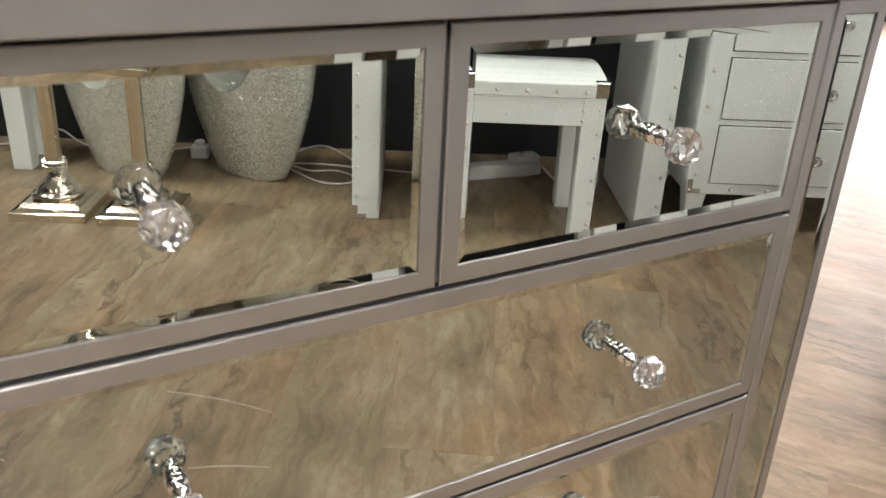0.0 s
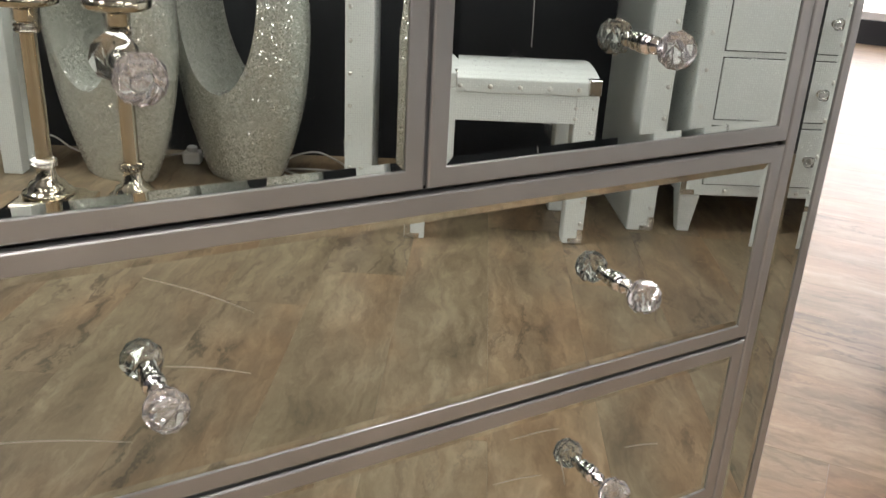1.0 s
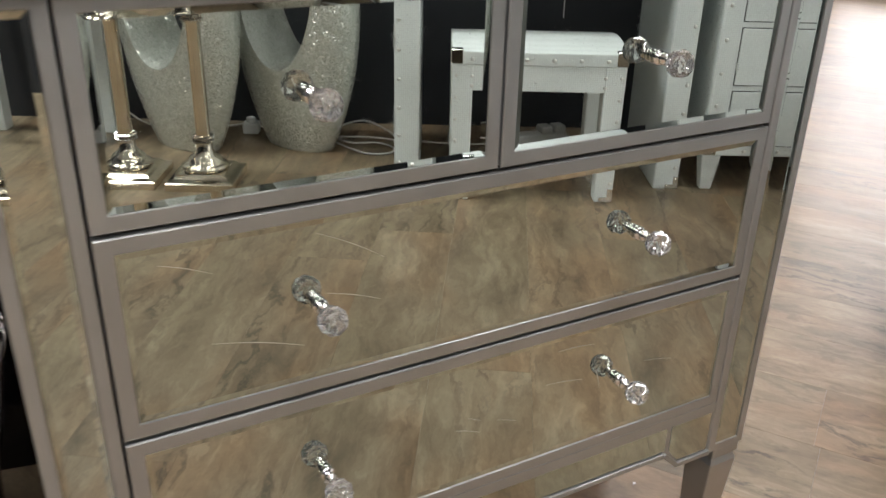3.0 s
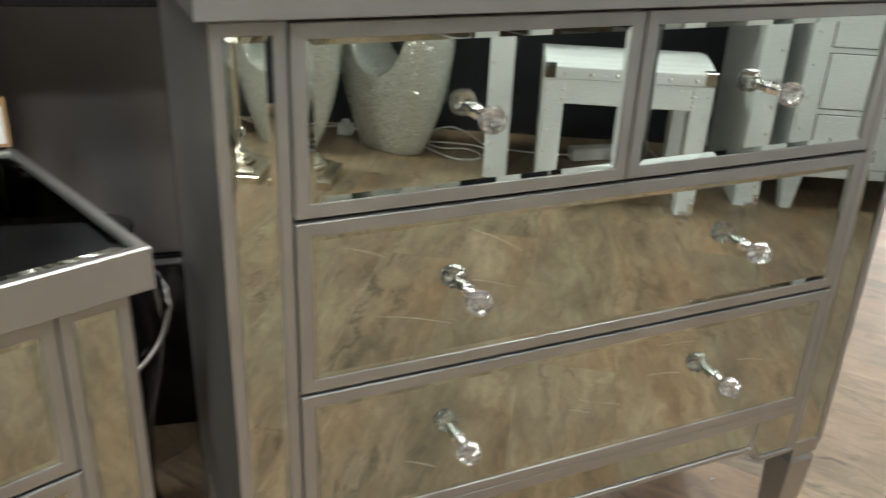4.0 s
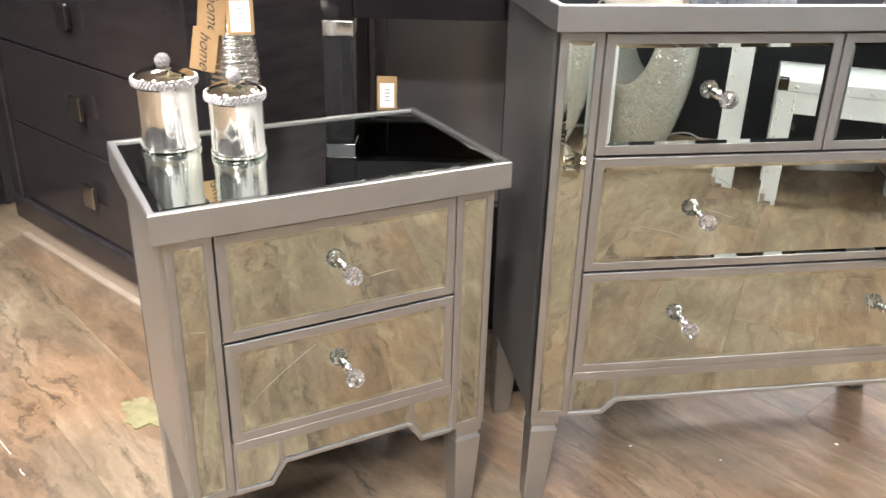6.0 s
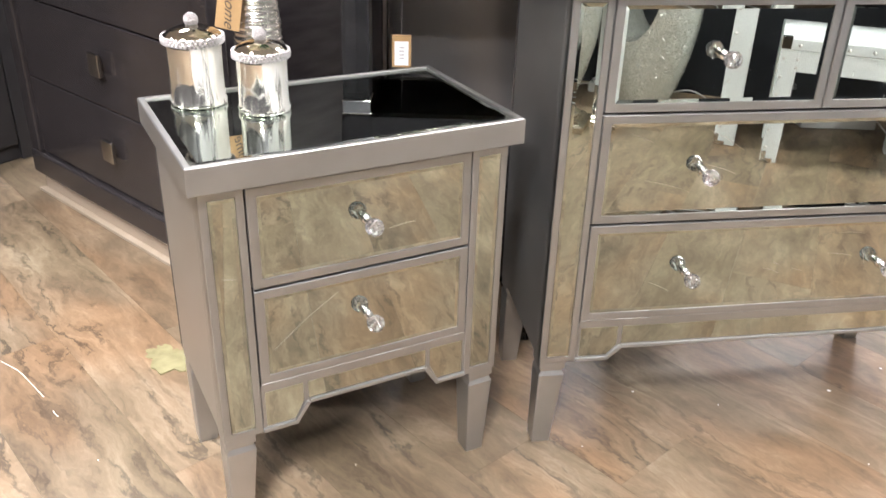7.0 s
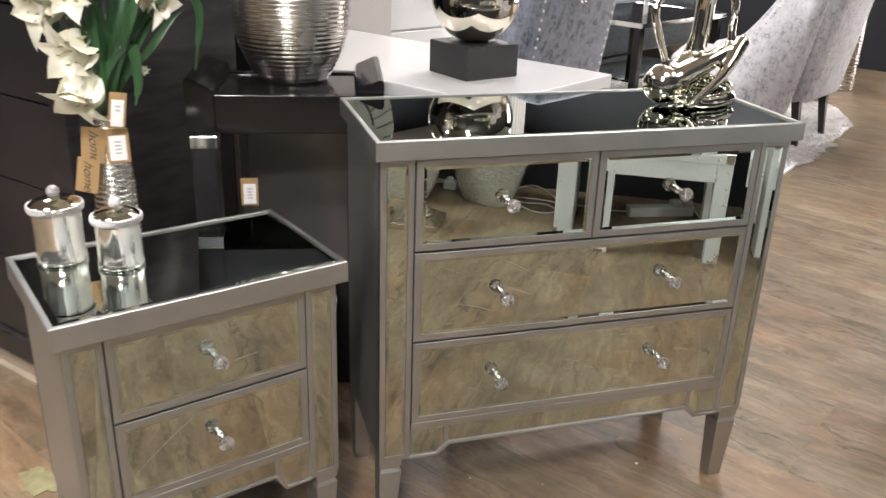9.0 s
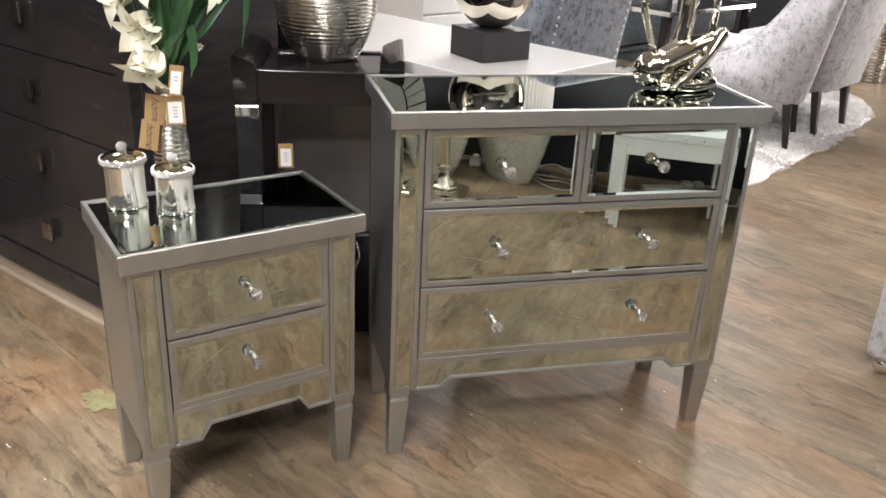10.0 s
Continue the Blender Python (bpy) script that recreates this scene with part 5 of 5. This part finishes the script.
def fleece_rug():
    u0, u1, w0, w1 = 2.05, 4.88, 1.09, 2.75
    t = thing("fleece_rug", shop(2.6, 1.06, 0, 7.2) @ pose(-2.6, -1.09, 0), "white shaggy fleece rug with an uneven edge", "rug")
    rng = random.Random(3)
    n = 120
    pts = []
    for k in range(n):
        a = 2 * math.pi * k / n
        c, s = math.cos(a), math.sin(a)
        f = (abs(c) ** 5 + abs(s) ** 5) ** -0.2
        pts.append(((u0 + u1) / 2 + (u1 - u0) / 2 * c * f + rng.uniform(-0.02, 0.02), (w0 + w1) / 2 + (w1 - w0) / 2 * s * f + rng.uniform(-0.02, 0.02)))
    bm = bmesh.new()
    lo = [bm.verts.new((x, y, 0.0005)) for x, y in pts]
    hi = [bm.verts.new((x, y, 0.010)) for x, y in pts]
    bm.faces.new(hi)
    for i in range(n):
        bm.faces.new((lo[i], lo[(i + 1) % n], hi[(i + 1) % n], hi[i]))
    part("backing", bm, FLEECE, t)
    vs, fs = [], []
    for k in range(26000):
        x, y = rng.uniform(u0 - 0.03, u1 + 0.03), rng.uniform(w0 - 0.03, w1 + 0.03)
        cx, cy = (2 * x - u0 - u1) / (u1 - u0), (2 * y - w0 - w1) / (w1 - w0)
        if abs(cx) ** 5 + abs(cy) ** 5 > 1.06 + rng.uniform(-0.08, 0.08):
            continue
        a = noise.noise((x * 3, y * 3, 0)) * 5 + rng.uniform(-0.9, 0.9)
        ln, h, wd = rng.uniform(0.03, 0.075), rng.uniform(0.006, 0.022), rng.uniform(0.0025, 0.005)
        dx, dy = math.cos(a), math.sin(a)
        b = len(vs)
        vs += [(x - dy * wd, y + dx * wd, 0.006), (x + dy * wd, y - dx * wd, 0.006), (x + dx * ln * 0.5 + dy * wd * 0.8, y + dy * ln * 0.5 - dx * wd * 0.8, 0.009 + h), (x + dx * ln, y + dy * ln, 0.006 + h * 0.7)]
        fs += [(b, b + 1, b + 2), (b, b + 2, b + 3)]
    me = bpy.data.meshes.new("fleece")
    me.from_pydata(vs, [], fs)
    me.materials.append(FLEECE)
    ob = new("fleece", me)
    ob.parent = t
    ob["kind"] = "stuff"


def velvet_footstool():
    t = thing("velvet_armchair", shop(1.5, -0.52), "silver crushed-velvet armchair with small round feet", "armchair")
    part("base", box(0, 0.7, 0, 0.6, 0.045, 0.34, 0.02, None, 3), VELVET, t, smooth=True)
    part("arm", box(0, 0.14, -0.002, 0.602, 0.30, 0.56, 0.03, None, 4), VELVET, t, smooth=True)
    part("arm", box(0.56, 0.70, -0.002, 0.602, 0.30, 0.56, 0.03, None, 4), VELVET, t, smooth=True)
    part("cushion", box(0.142, 0.558, 0.10, 0.605, 0.335, 0.45, 0.03, None, 4), VELVET, t, smooth=True)
    part("backrest", box(0.02, 0.68, -0.03, 0.13, 0.30, 0.82, 0.04, None, 4), VELVET, t, smooth=True)
    for x in (0.04, 0.66):
        for y in (0.04, 0.56):
            part("foot", lathe([(0, 0), (0.016, 0.002), (0.024, 0.016), (0.022, 0.034), (0.014, 0.047), (0, 0.047)], 18, m=pose(x, y, 0)), CHROME, t, "small chrome foot", True)


def far_things():
    # black cabinet at right angles to the dark chest
    t = thing("black_cabinet", pose(-1.19, 2.10, 0, 0, 0, 48), "black painted cabinet standing beside the dark chest", "cabinet")
    part("body", box(-0.5, 0.0, 0.004, 0.35, 0.0, 1.35, 0.004), BLACK_MATT, t)
    part("door", box(-0.495, -0.06, -0.014, 0.003, 0.05, 1.32, 0.004), BLACK_MATT, t)
    part("stile", box(-0.055, -0.003, -0.010, 0.003, 0.0, 1.345, 0.003), BLACK_MATT, t)
    # dark sideboard behind the stand
    t = thing("black_sideboard", pose(-0.72, 1.72, 0, 0, 0, -4), "black lacquered sideboard in the shade", "sideboard")
    part("body", box(0, 0.76, 0, 0.42, 0.04, 0.93, 0.004), BLACK_GLOSS, t)
    part("top", box(-0.012, 0.772, -0.012, 0.43, 0.93, 0.955, 0.003), BLACK_GLOSS, t)
    for x in (0.012, 0.386):
        part("door", box(x, x + 0.362, -0.012, -0.001, 0.07, 0.91, 0.003), BLACK_GLOSS, t)
    part("plinth", box(0.02, 0.74, 0.02, 0.4, 0, 0.04), BLACK_GLOSS, t)
    # cream cabinet
    t = thing("cream_cabinet", pose(0.13, 2.32, 0, 0, 0, 28.5), "cream lacquered cabinet beyond the white table", "cabinet")
    part("body", box(0, 0.32, 0, 0.4, 0.05, 1.08, 0.004), WALL_PALE, t)
    part("door", box(0.01, 0.31, -0.016, -0.001, 0.08, 1.05, 0.003), WALL_PALE, t)
    part("plinth", box(0.02, 0.3, 0.02, 0.38, 0, 0.05), BLACK_GLOSS, t)
    # white drawer unit with branch pulls
    t = thing("white_drawer_unit", pose(0.42, 3.0, 0, 0, 0, 28.5), "white lacquered drawer unit with twisted branch pulls", "drawer unit")
    part("body", box(-0.44, 1.1, 0, 0.45, 0.05, 1.1, 0.004), WHITE_GLOSS, t)
    part("plinth", box(-0.42, 1.08, 0.02, 0.43, 0, 0.05), BLACK_GLOSS, t)
    for k in range(4):
        part("drawer", box(-0.43, 0.0, -0.018, -0.001, 0.075 + 0.255 * k, 0.322 + 0.255 * k, 0.004), WHITE_GLOSS, t)
        dr = part("drawer", box(0.01, 1.09, -0.018, -0.001, 0.075 + 0.255 * k, 0.322 + 0.255 * k, 0.004), WHITE_GLOSS, t)
        z = 0.2 + 0.255 * k
        part("branch_pull", tube(curve_points([(0.28, -0.02, z + 0.05), (0.34, -0.045, z + 0.035), (0.42, -0.04, z + 0.005), (0.5, -0.048, z - 0.01), (0.56, -0.02, z - 0.05)], 6), 0.009, 8), STEEL, dr, "twisted branch-shaped pull", True)
    # round mirror with a border of narrow rays, standing on the drawer unit
    R = 0.42
    t = thing("round_mirror", pose(0.42, 3.0, 1.1, 0, 0, 28.5) @ pose(-0.03, 0.2, 0.002, -6), "round sunburst mirror bordered by narrow rays, on the drawer unit", "mirror")
    part("backing", lathe([(0, -0.012), (R - 0.005, -0.012), (R, -0.006), (R - 0.005, 0.0), (0, 0.0)], 64, m=pose(0, 0.012, R, 90)), GAP, t, "thin dark backing")
    for k in range(36):
        a0, a1 = 2 * math.pi * k / 36 + 0.010, 2 * math.pi * (k + 1) / 36 - 0.010
        bm = bmesh.new()
        rim = [(r * math.cos(a), r * math.sin(a)) for r, a in ((0.70 * R, a0), (0.985 * R, a0), (0.985 * R, a1), (0.70 * R, a1))]
        tilt = 0.004 * (k % 2)
        f = [bm.verts.new((x, -0.004 - tilt * (i in (1, 2)), R + z)) for i, (x, z) in enumerate(rim)]
        b = [bm.verts.new((x, 0.0, R + z)) for x, z in rim]
        bm.faces.new(f)
        for i in range(4):
            bm.faces.new((f[i], f[(i + 1) % 4], b[(i + 1) % 4], b[i]))
        part("mirror_ray", bm, MIRROR, t, "narrow radial mirror piece")
    part("centre_disc", lathe([(0, 0.0), (0.68 * R, 0.0), (0.67 * R, 0.005), (0, 0.006)], 48, m=pose(0, -0.001, R, 90)), MIRROR, t, "round middle pane")
    # added pole and pleated shade, only to mirror a cream patch in the chest top
    t = thing("floor_lamp", pose(1.33, 3.82, 0), "added cream drum shade on a pole, stands in for an unknown pale thing", "lamp")
    part("base", lathe([(0, 0), (0.13, 0), (0.13, 0.012), (0.03, 0.024), (0.014, 0.04), (0, 0.04)], 32), STEEL, t, smooth=True)
    part("pole", lathe([(0, 0.03), (0.011, 0.03), (0.011, 1.25), (0, 1.25)], 16), STEEL, t, smooth=True)
    sh = bmesh.new()
    rows = [[sh.verts.new(((rr + 0.005 * (i % 2)) * math.cos(math.pi * i / 48), (rr + 0.005 * (i % 2)) * math.sin(math.pi * i / 48), z)) for i in range(96)] for rr, z in ((0.17, 1.15), (0.165, 1.72), (0.160, 1.72), (0.165, 1.15))]
    for p, q in zip(rows, rows[1:] + rows[:1]):
        for i in range(96):
            sh.faces.new((p[i], p[(i + 1) % 96], q[(i + 1) % 96], q[i]))
    part("shade", sh, WALL_PALE, t, "pleated cream drum shade")
    # black glass coffee table with a white card
    t = thing("coffee_table", shop(4.0, 2.5), "black glass coffee table with chrome edges and a mirrored lower shelf", "coffee table")
    part("tabletop", box(-0.46, 0.46, -0.32, 0.32, 0.508, 0.530, 0.003), BLACK_GLOSS, t)
    for x0, x1, y0, y1 in ((-0.466, 0.466, -0.328, -0.3215), (-0.466, 0.466, 0.3215, 0.328), (-0.468, -0.4615, -0.321, 0.321), (0.4615, 0.468, -0.321, 0.321)):
        part("edge_strip", box(x0, x1, y0, y1, 0.506, 0.532, 0.001, None, 1), CHROME, t, "chrome edge strip")
    for x in (-0.43, 0.43):
        for y in (-0.29, 0.29):
            part("leg", box(x - 0.022, x + 0.022, y - 0.022, y + 0.022, 0.0, 0.508, 0.002), BLACK_GLOSS, t)
    part("lower_shelf", box(-0.40, 0.40, -0.26, 0.26, 0.19, 0.205, 0.002), MIRROR, t, "mirrored lower shelf")
    cd = thing("show_card", shop(3.95, 2.42, 0.5302, 20), "white printed card standing on the coffee table", "card")
    part("card", box(-0.055, 0.055, 0, 0.004, 0, 0.16, 0.0006, None, 1), PAPER, cd)
    for k in range(4):
        part("print_bar", box(-0.035, 0.03 - 0.01 * (k % 2), -0.0012, -0.0004, 0.04 + 0.024 * k, 0.048 + 0.024 * k), PRINT, cd, "grey printed bar")
    # dark velvet sofa
    t = thing("dark_sofa", shop(4.1, 3.15), "dark teal velvet sofa with soft cushions", "sofa")
    part("base", box(0, 1.9, 0, 0.85, 0.1, 0.36, 0.03, None, 3), VELVET_DARK, t, smooth=True)
    part("backrest", box(0, 1.9, 0.66, 0.9, 0.3, 0.82, 0.06, None, 4), VELVET_DARK, t, smooth=True)
    for x in (0.0, 1.72):
        part("arm", box(x, x + 0.18, -0.002, 0.88, 0.3, 0.6, 0.05, None, 4), VELVET_DARK, t, smooth=True)
    for x in (0.19, 0.96):
        part("cushion", box(x, x + 0.75, -0.02, 0.68, 0.36, 0.5, 0.05, None, 4), VELVET_DARK, t, smooth=True)
    for x in (0.08, 1.82):
        for y in (0.08, 0.8):
            part("foot", taper_leg(x, y, 0, 0.11, 0.03, 0.05), LEG_BLACK, t)
    # hammered cylinder vases
    for u, w, r, h in ((5.5, 1.78, 0.075, 0.62), (5.62, 1.95, 0.085, 0.8), (5.36, 1.98, 0.07, 0.5)):
        pr = [(0, 0)] + ribbed_profile([(r, 0.0), (r, h * 0.5), (r, h)], 0.022, 0.003) + [(r - 0.006, h), (r - 0.008, 0.03), (0, 0.03)]
        ob = part("cylinder_vase", lathe(pr, 28), RIBBED, smooth=True)
        ob.matrix_world = shop(u, w)
        tagged(ob, "tall pale silver textured cylinder vase on the floor", "vase", "cylinder vases")


def mirror_scratches():
    """Fine scratches on the glass, each lying on its own pane."""
    def on(cab, x, z, ln, turn, wd=0.00026, bow=0.1):
        pts = [Vector((ln * (k / 8 - 0.5), 0, bow * ln * 0.25 * math.sin(math.pi * k / 8))) for k in range(9)]
        bm = bmesh.new()
        prev = None
        for k, p in enumerate(pts):
            h = wd * (0.3 + math.sin(math.pi * (k + 0.5) / 9))
            row = [bm.verts.new(p + Vector((0, 0, -h))), bm.verts.new(p + Vector((0, -0.0002, 0))), bm.verts.new(p + Vector((0, 0, h)))]
            if prev:
                bm.faces.new((prev[0], prev[1], row[1], row[0])), bm.faces.new((prev[1], prev[2], row[2], row[1]))
            prev = row
        s = part("scratch", bm, SCRATCH, cab, "fine pale scratch in the glass")
        s.matrix_local = pose(x, 0.0038, z) @ Matrix.Rotation(radians(turn), 4, "Y")
    for x, z, ln, tn in ((0.110, 0.468, 0.075, 16), (0.188, 0.538, 0.066, 29), (0.190, 0.492, 0.050, 19), (0.060, 0.544, 0.040, 21), (0.414, 0.341, 0.045, 8), (0.456, 0.335, 0.030, 72), (0.347, 0.317, 0.023, 20),
                         (0.310, 0.330, 0.016, 27), (0.538, 0.333, 0.039, 12), (0.304, 0.318, 0.030, 21), (0.121, 0.300, 0.038, 27), (0.426, 0.378, 0.045, 4)):
        on(chest, x, z, ln, tn)
    for x, z, ln, tn in ((0.07, 0.335, 0.115, -36), (0.21, 0.45, 0.04, -5), (-0.028, 0.42, 0.02, 10)):
        on(night, x, z, ln, tn)


def floor_litter():
    """Threads and paper flecks that lie about on the planks."""
    for ctrl, r in (([(-0.975, 0.985), (-0.935, 0.95), (-0.905, 0.912), (-0.868, 0.862)], 0.0011), ([(-0.842, 0.82), (-0.838, 0.812), (-0.830, 0.803)], 0.0013),
                    ([(0.80, 0.99), (0.835, 0.985), (0.87, 0.99)], 0.0009), ([(0.84, 0.90), (0.855, 0.925), (0.862, 0.945)], 0.0011)):
        ob = part("loose_thread", tube(curve_points([(x, y, r * 0.55) for x, y in ctrl], 8), r * 0.55, 6), PAPER, smooth=True)
        tagged(ob, "fine white thread lying on the plank floor", "thread", "litter on the floor")
    rng = random.Random(21)
    for x, y, r in ((0.558, 0.717, 0.0065), (0.70, 0.773, 0.004), (0.512, 0.52, 0.0022), (0.188, 0.757, 0.004), (0.86, 0.80, 0.0028), (0.33, 0.70, 0.002), (-0.74, 0.68, 0.002), (-0.33, 0.62, 0.0022), (0.05, 0.62, 0.0018)):
        bm = bmesh.new()
        n = 7
        ps = [(0.65 * r * rng.uniform(0.6, 1.2) * math.cos(2 * math.pi * k / n), 0.65 * r * rng.uniform(0.5, 1.0) * math.sin(2 * math.pi * k / n)) for k in range(n)]
        lo = [bm.verts.new((px, py, 0.0003)) for px, py in ps]
        hi = [bm.verts.new((px * 0.95, py * 0.95, 0.0009 + 0.0006 * rng.random())) for px, py in ps]
        bm.faces.new(hi)
        for i in range(n):
            bm.faces.new((lo[i], lo[(i + 1) % n], hi[(i + 1) % n], hi[i]))
        ob = part("paper_fleck", bm, PAPER)
        ob.matrix_world = pose(x, y, 0.0)
        tagged(ob, "tiny pale paper fleck lying on the plank floor", "litter", "litter on the floor")


floor_litter()
dark_chest()
tray_table()
silver_pot()
white_console()
plinth_ball()
statue()
jar(-0.527, 0.722, 0.0365, 0.084, 1.0)
jar(-0.437, 0.683, 0.0335, 0.073, 0.95)
flower_vase()
lilies()
swing_tag(pose(-0.213, 1.04, 0.594, 0, 0, -8), "brown card price tag hung by a string under the stand", 4, 0.034, 0.058, 0.105)
swing_tag(pose(-0.433, 0.806, 0.764, -4, 0, 6), "brown card price tag with a white sticker, on the vase", 4, 0.036, 0.056)
swing_tag(pose(-0.467, 0.811, 0.766, -4, 6, -10), "brown card swing tag with a handwritten mark, on the vase", 0, 0.038, 0.058)
swing_tag(pose(-0.479, 0.808, 0.716, -3, 10, -14), "lower brown card swing tag with a handwritten mark", 0, 0.036, 0.058)
swing_tag(pose(-0.423, 0.80, 0.824, -6, 10, 16), "upper brown card price tag with a white sticker", 2, 0.027, 0.058)
black_urn()
floor_leaf()
dining_chair(pose(2.43, 2.797, 0, 0, 0, 50), VELVET, "silver crushed-velvet dining chair with studded wings, on the rug")
dining_chair(pose(2.785, 2.975, 0, 0, 0, 32), VELVET, "silver crushed-velvet dining chair beside its twin, on the rug")
dining_chair(pose(0.87, 2.09, 0, 0, 0, 28.5), VELVET_BLUE, "slate crushed-velvet dining chair with a studded back")
fleece_rug()
velvet_footstool()
far_things()
mirror_scratches()


# ---- floor, last of the setting ----
def floor():
    base = part("floor", box(ROOM_U0, ROOM_U1, ROOM_W0, ROOM_W1, -0.06, -0.0014), SUBFLOOR)
    base.matrix_world = shop(0, 0)
    tagged(base, "grey-brown wood-look plank floor", "floor", kind="structure")
    ang, pw, pl = -57.0, 0.1755, 1.22
    rot = pose(0, 0, 0, 0, 0, ang)
    inv = shop(0, 0).inverted()
    def mesh(w, l):
        bm = bmesh.new()
        c = 0.00022
        lo = [bm.verts.new((x, y, -0.0012)) for x, y in ((0, 0), (l, 0), (l, w), (0, w))]
        hi = [bm.verts.new((x, y, 0.0)) for x, y in ((c, c), (l - c, c), (l - c, w - c), (c, w - c))]
        bm.faces.new(hi)
        for i in range(4):
            bm.faces.new((lo[i], lo[(i + 1) % 4], hi[(i + 1) % 4], hi[i]))
        return bm
    me = bpy.data.meshes.new("floor_plank")
    bm = mesh(pw, pl)
    bm.to_mesh(me)
    bm.free()
    me.materials.append(PLANK)
    rng = random.Random(5)
    far = bmesh.new()
    near = 0
    # rows lie across the planks; row edges pass 1.233 m from the origin
    for r in range(-40, 46):
        y = 1.233 + r * pw
        shift = rng.uniform(0, pl)
        if r == 0:
            shift = (1.15 * math.cos(radians(ang)) + 0.807 * math.sin(radians(ang))) % pl
        for s in range(-7, 7):
            x = s * pl + shift
            mid = rot @ Vector((x + pl / 2, y + pw / 2, 0))
            q = inv @ mid
            if not (ROOM_U0 - 0.5 < q.x < ROOM_U1 + 0.5 and ROOM_W0 - 0.5 < q.y < ROOM_W1 + 0.5):
                continue
            ends = [inv @ (rot @ Vector((x + a * pl, y + b * pw, 0))) for a in (0, 1) for b in (0, 1)]
            inside = all(ROOM_U0 < e.x < ROOM_U1 and ROOM_W0 < e.y < ROOM_W1 for e in ends)
            if inside and -2.0 < mid.x < 3.4 and -1.9 < mid.y < 3.2 and near < 300:
                ob = new("floor_plank", me)
                ob.parent = base
                ob.matrix_world = rot @ pose(x, y, 0)
                near += 1
            else:
                merge(far, mesh(pw, pl), pose(x, y, 0))
    bmesh.ops.transform(far, matrix=inv @ rot, verts=far.verts)
    for co, no in (((ROOM_U0, 0, 0), (-1, 0, 0)), ((ROOM_U1, 0, 0), (1, 0, 0)), ((0, ROOM_W0, 0), (0, -1, 0)), ((0, ROOM_W1, 0), (0, 1, 0))):
        bmesh.ops.bisect_plane(far, geom=far.verts[:] + far.edges[:] + far.faces[:], plane_co=co, plane_no=no, clear_outer=True)
    bmesh.ops.transform(far, matrix=rot.inverted() @ shop(0, 0), verts=far.verts)
    f = part("far_planks", far, PLANK_FAR, base)
    f.matrix_world = rot
    f["kind"] = "stuff"


floor()
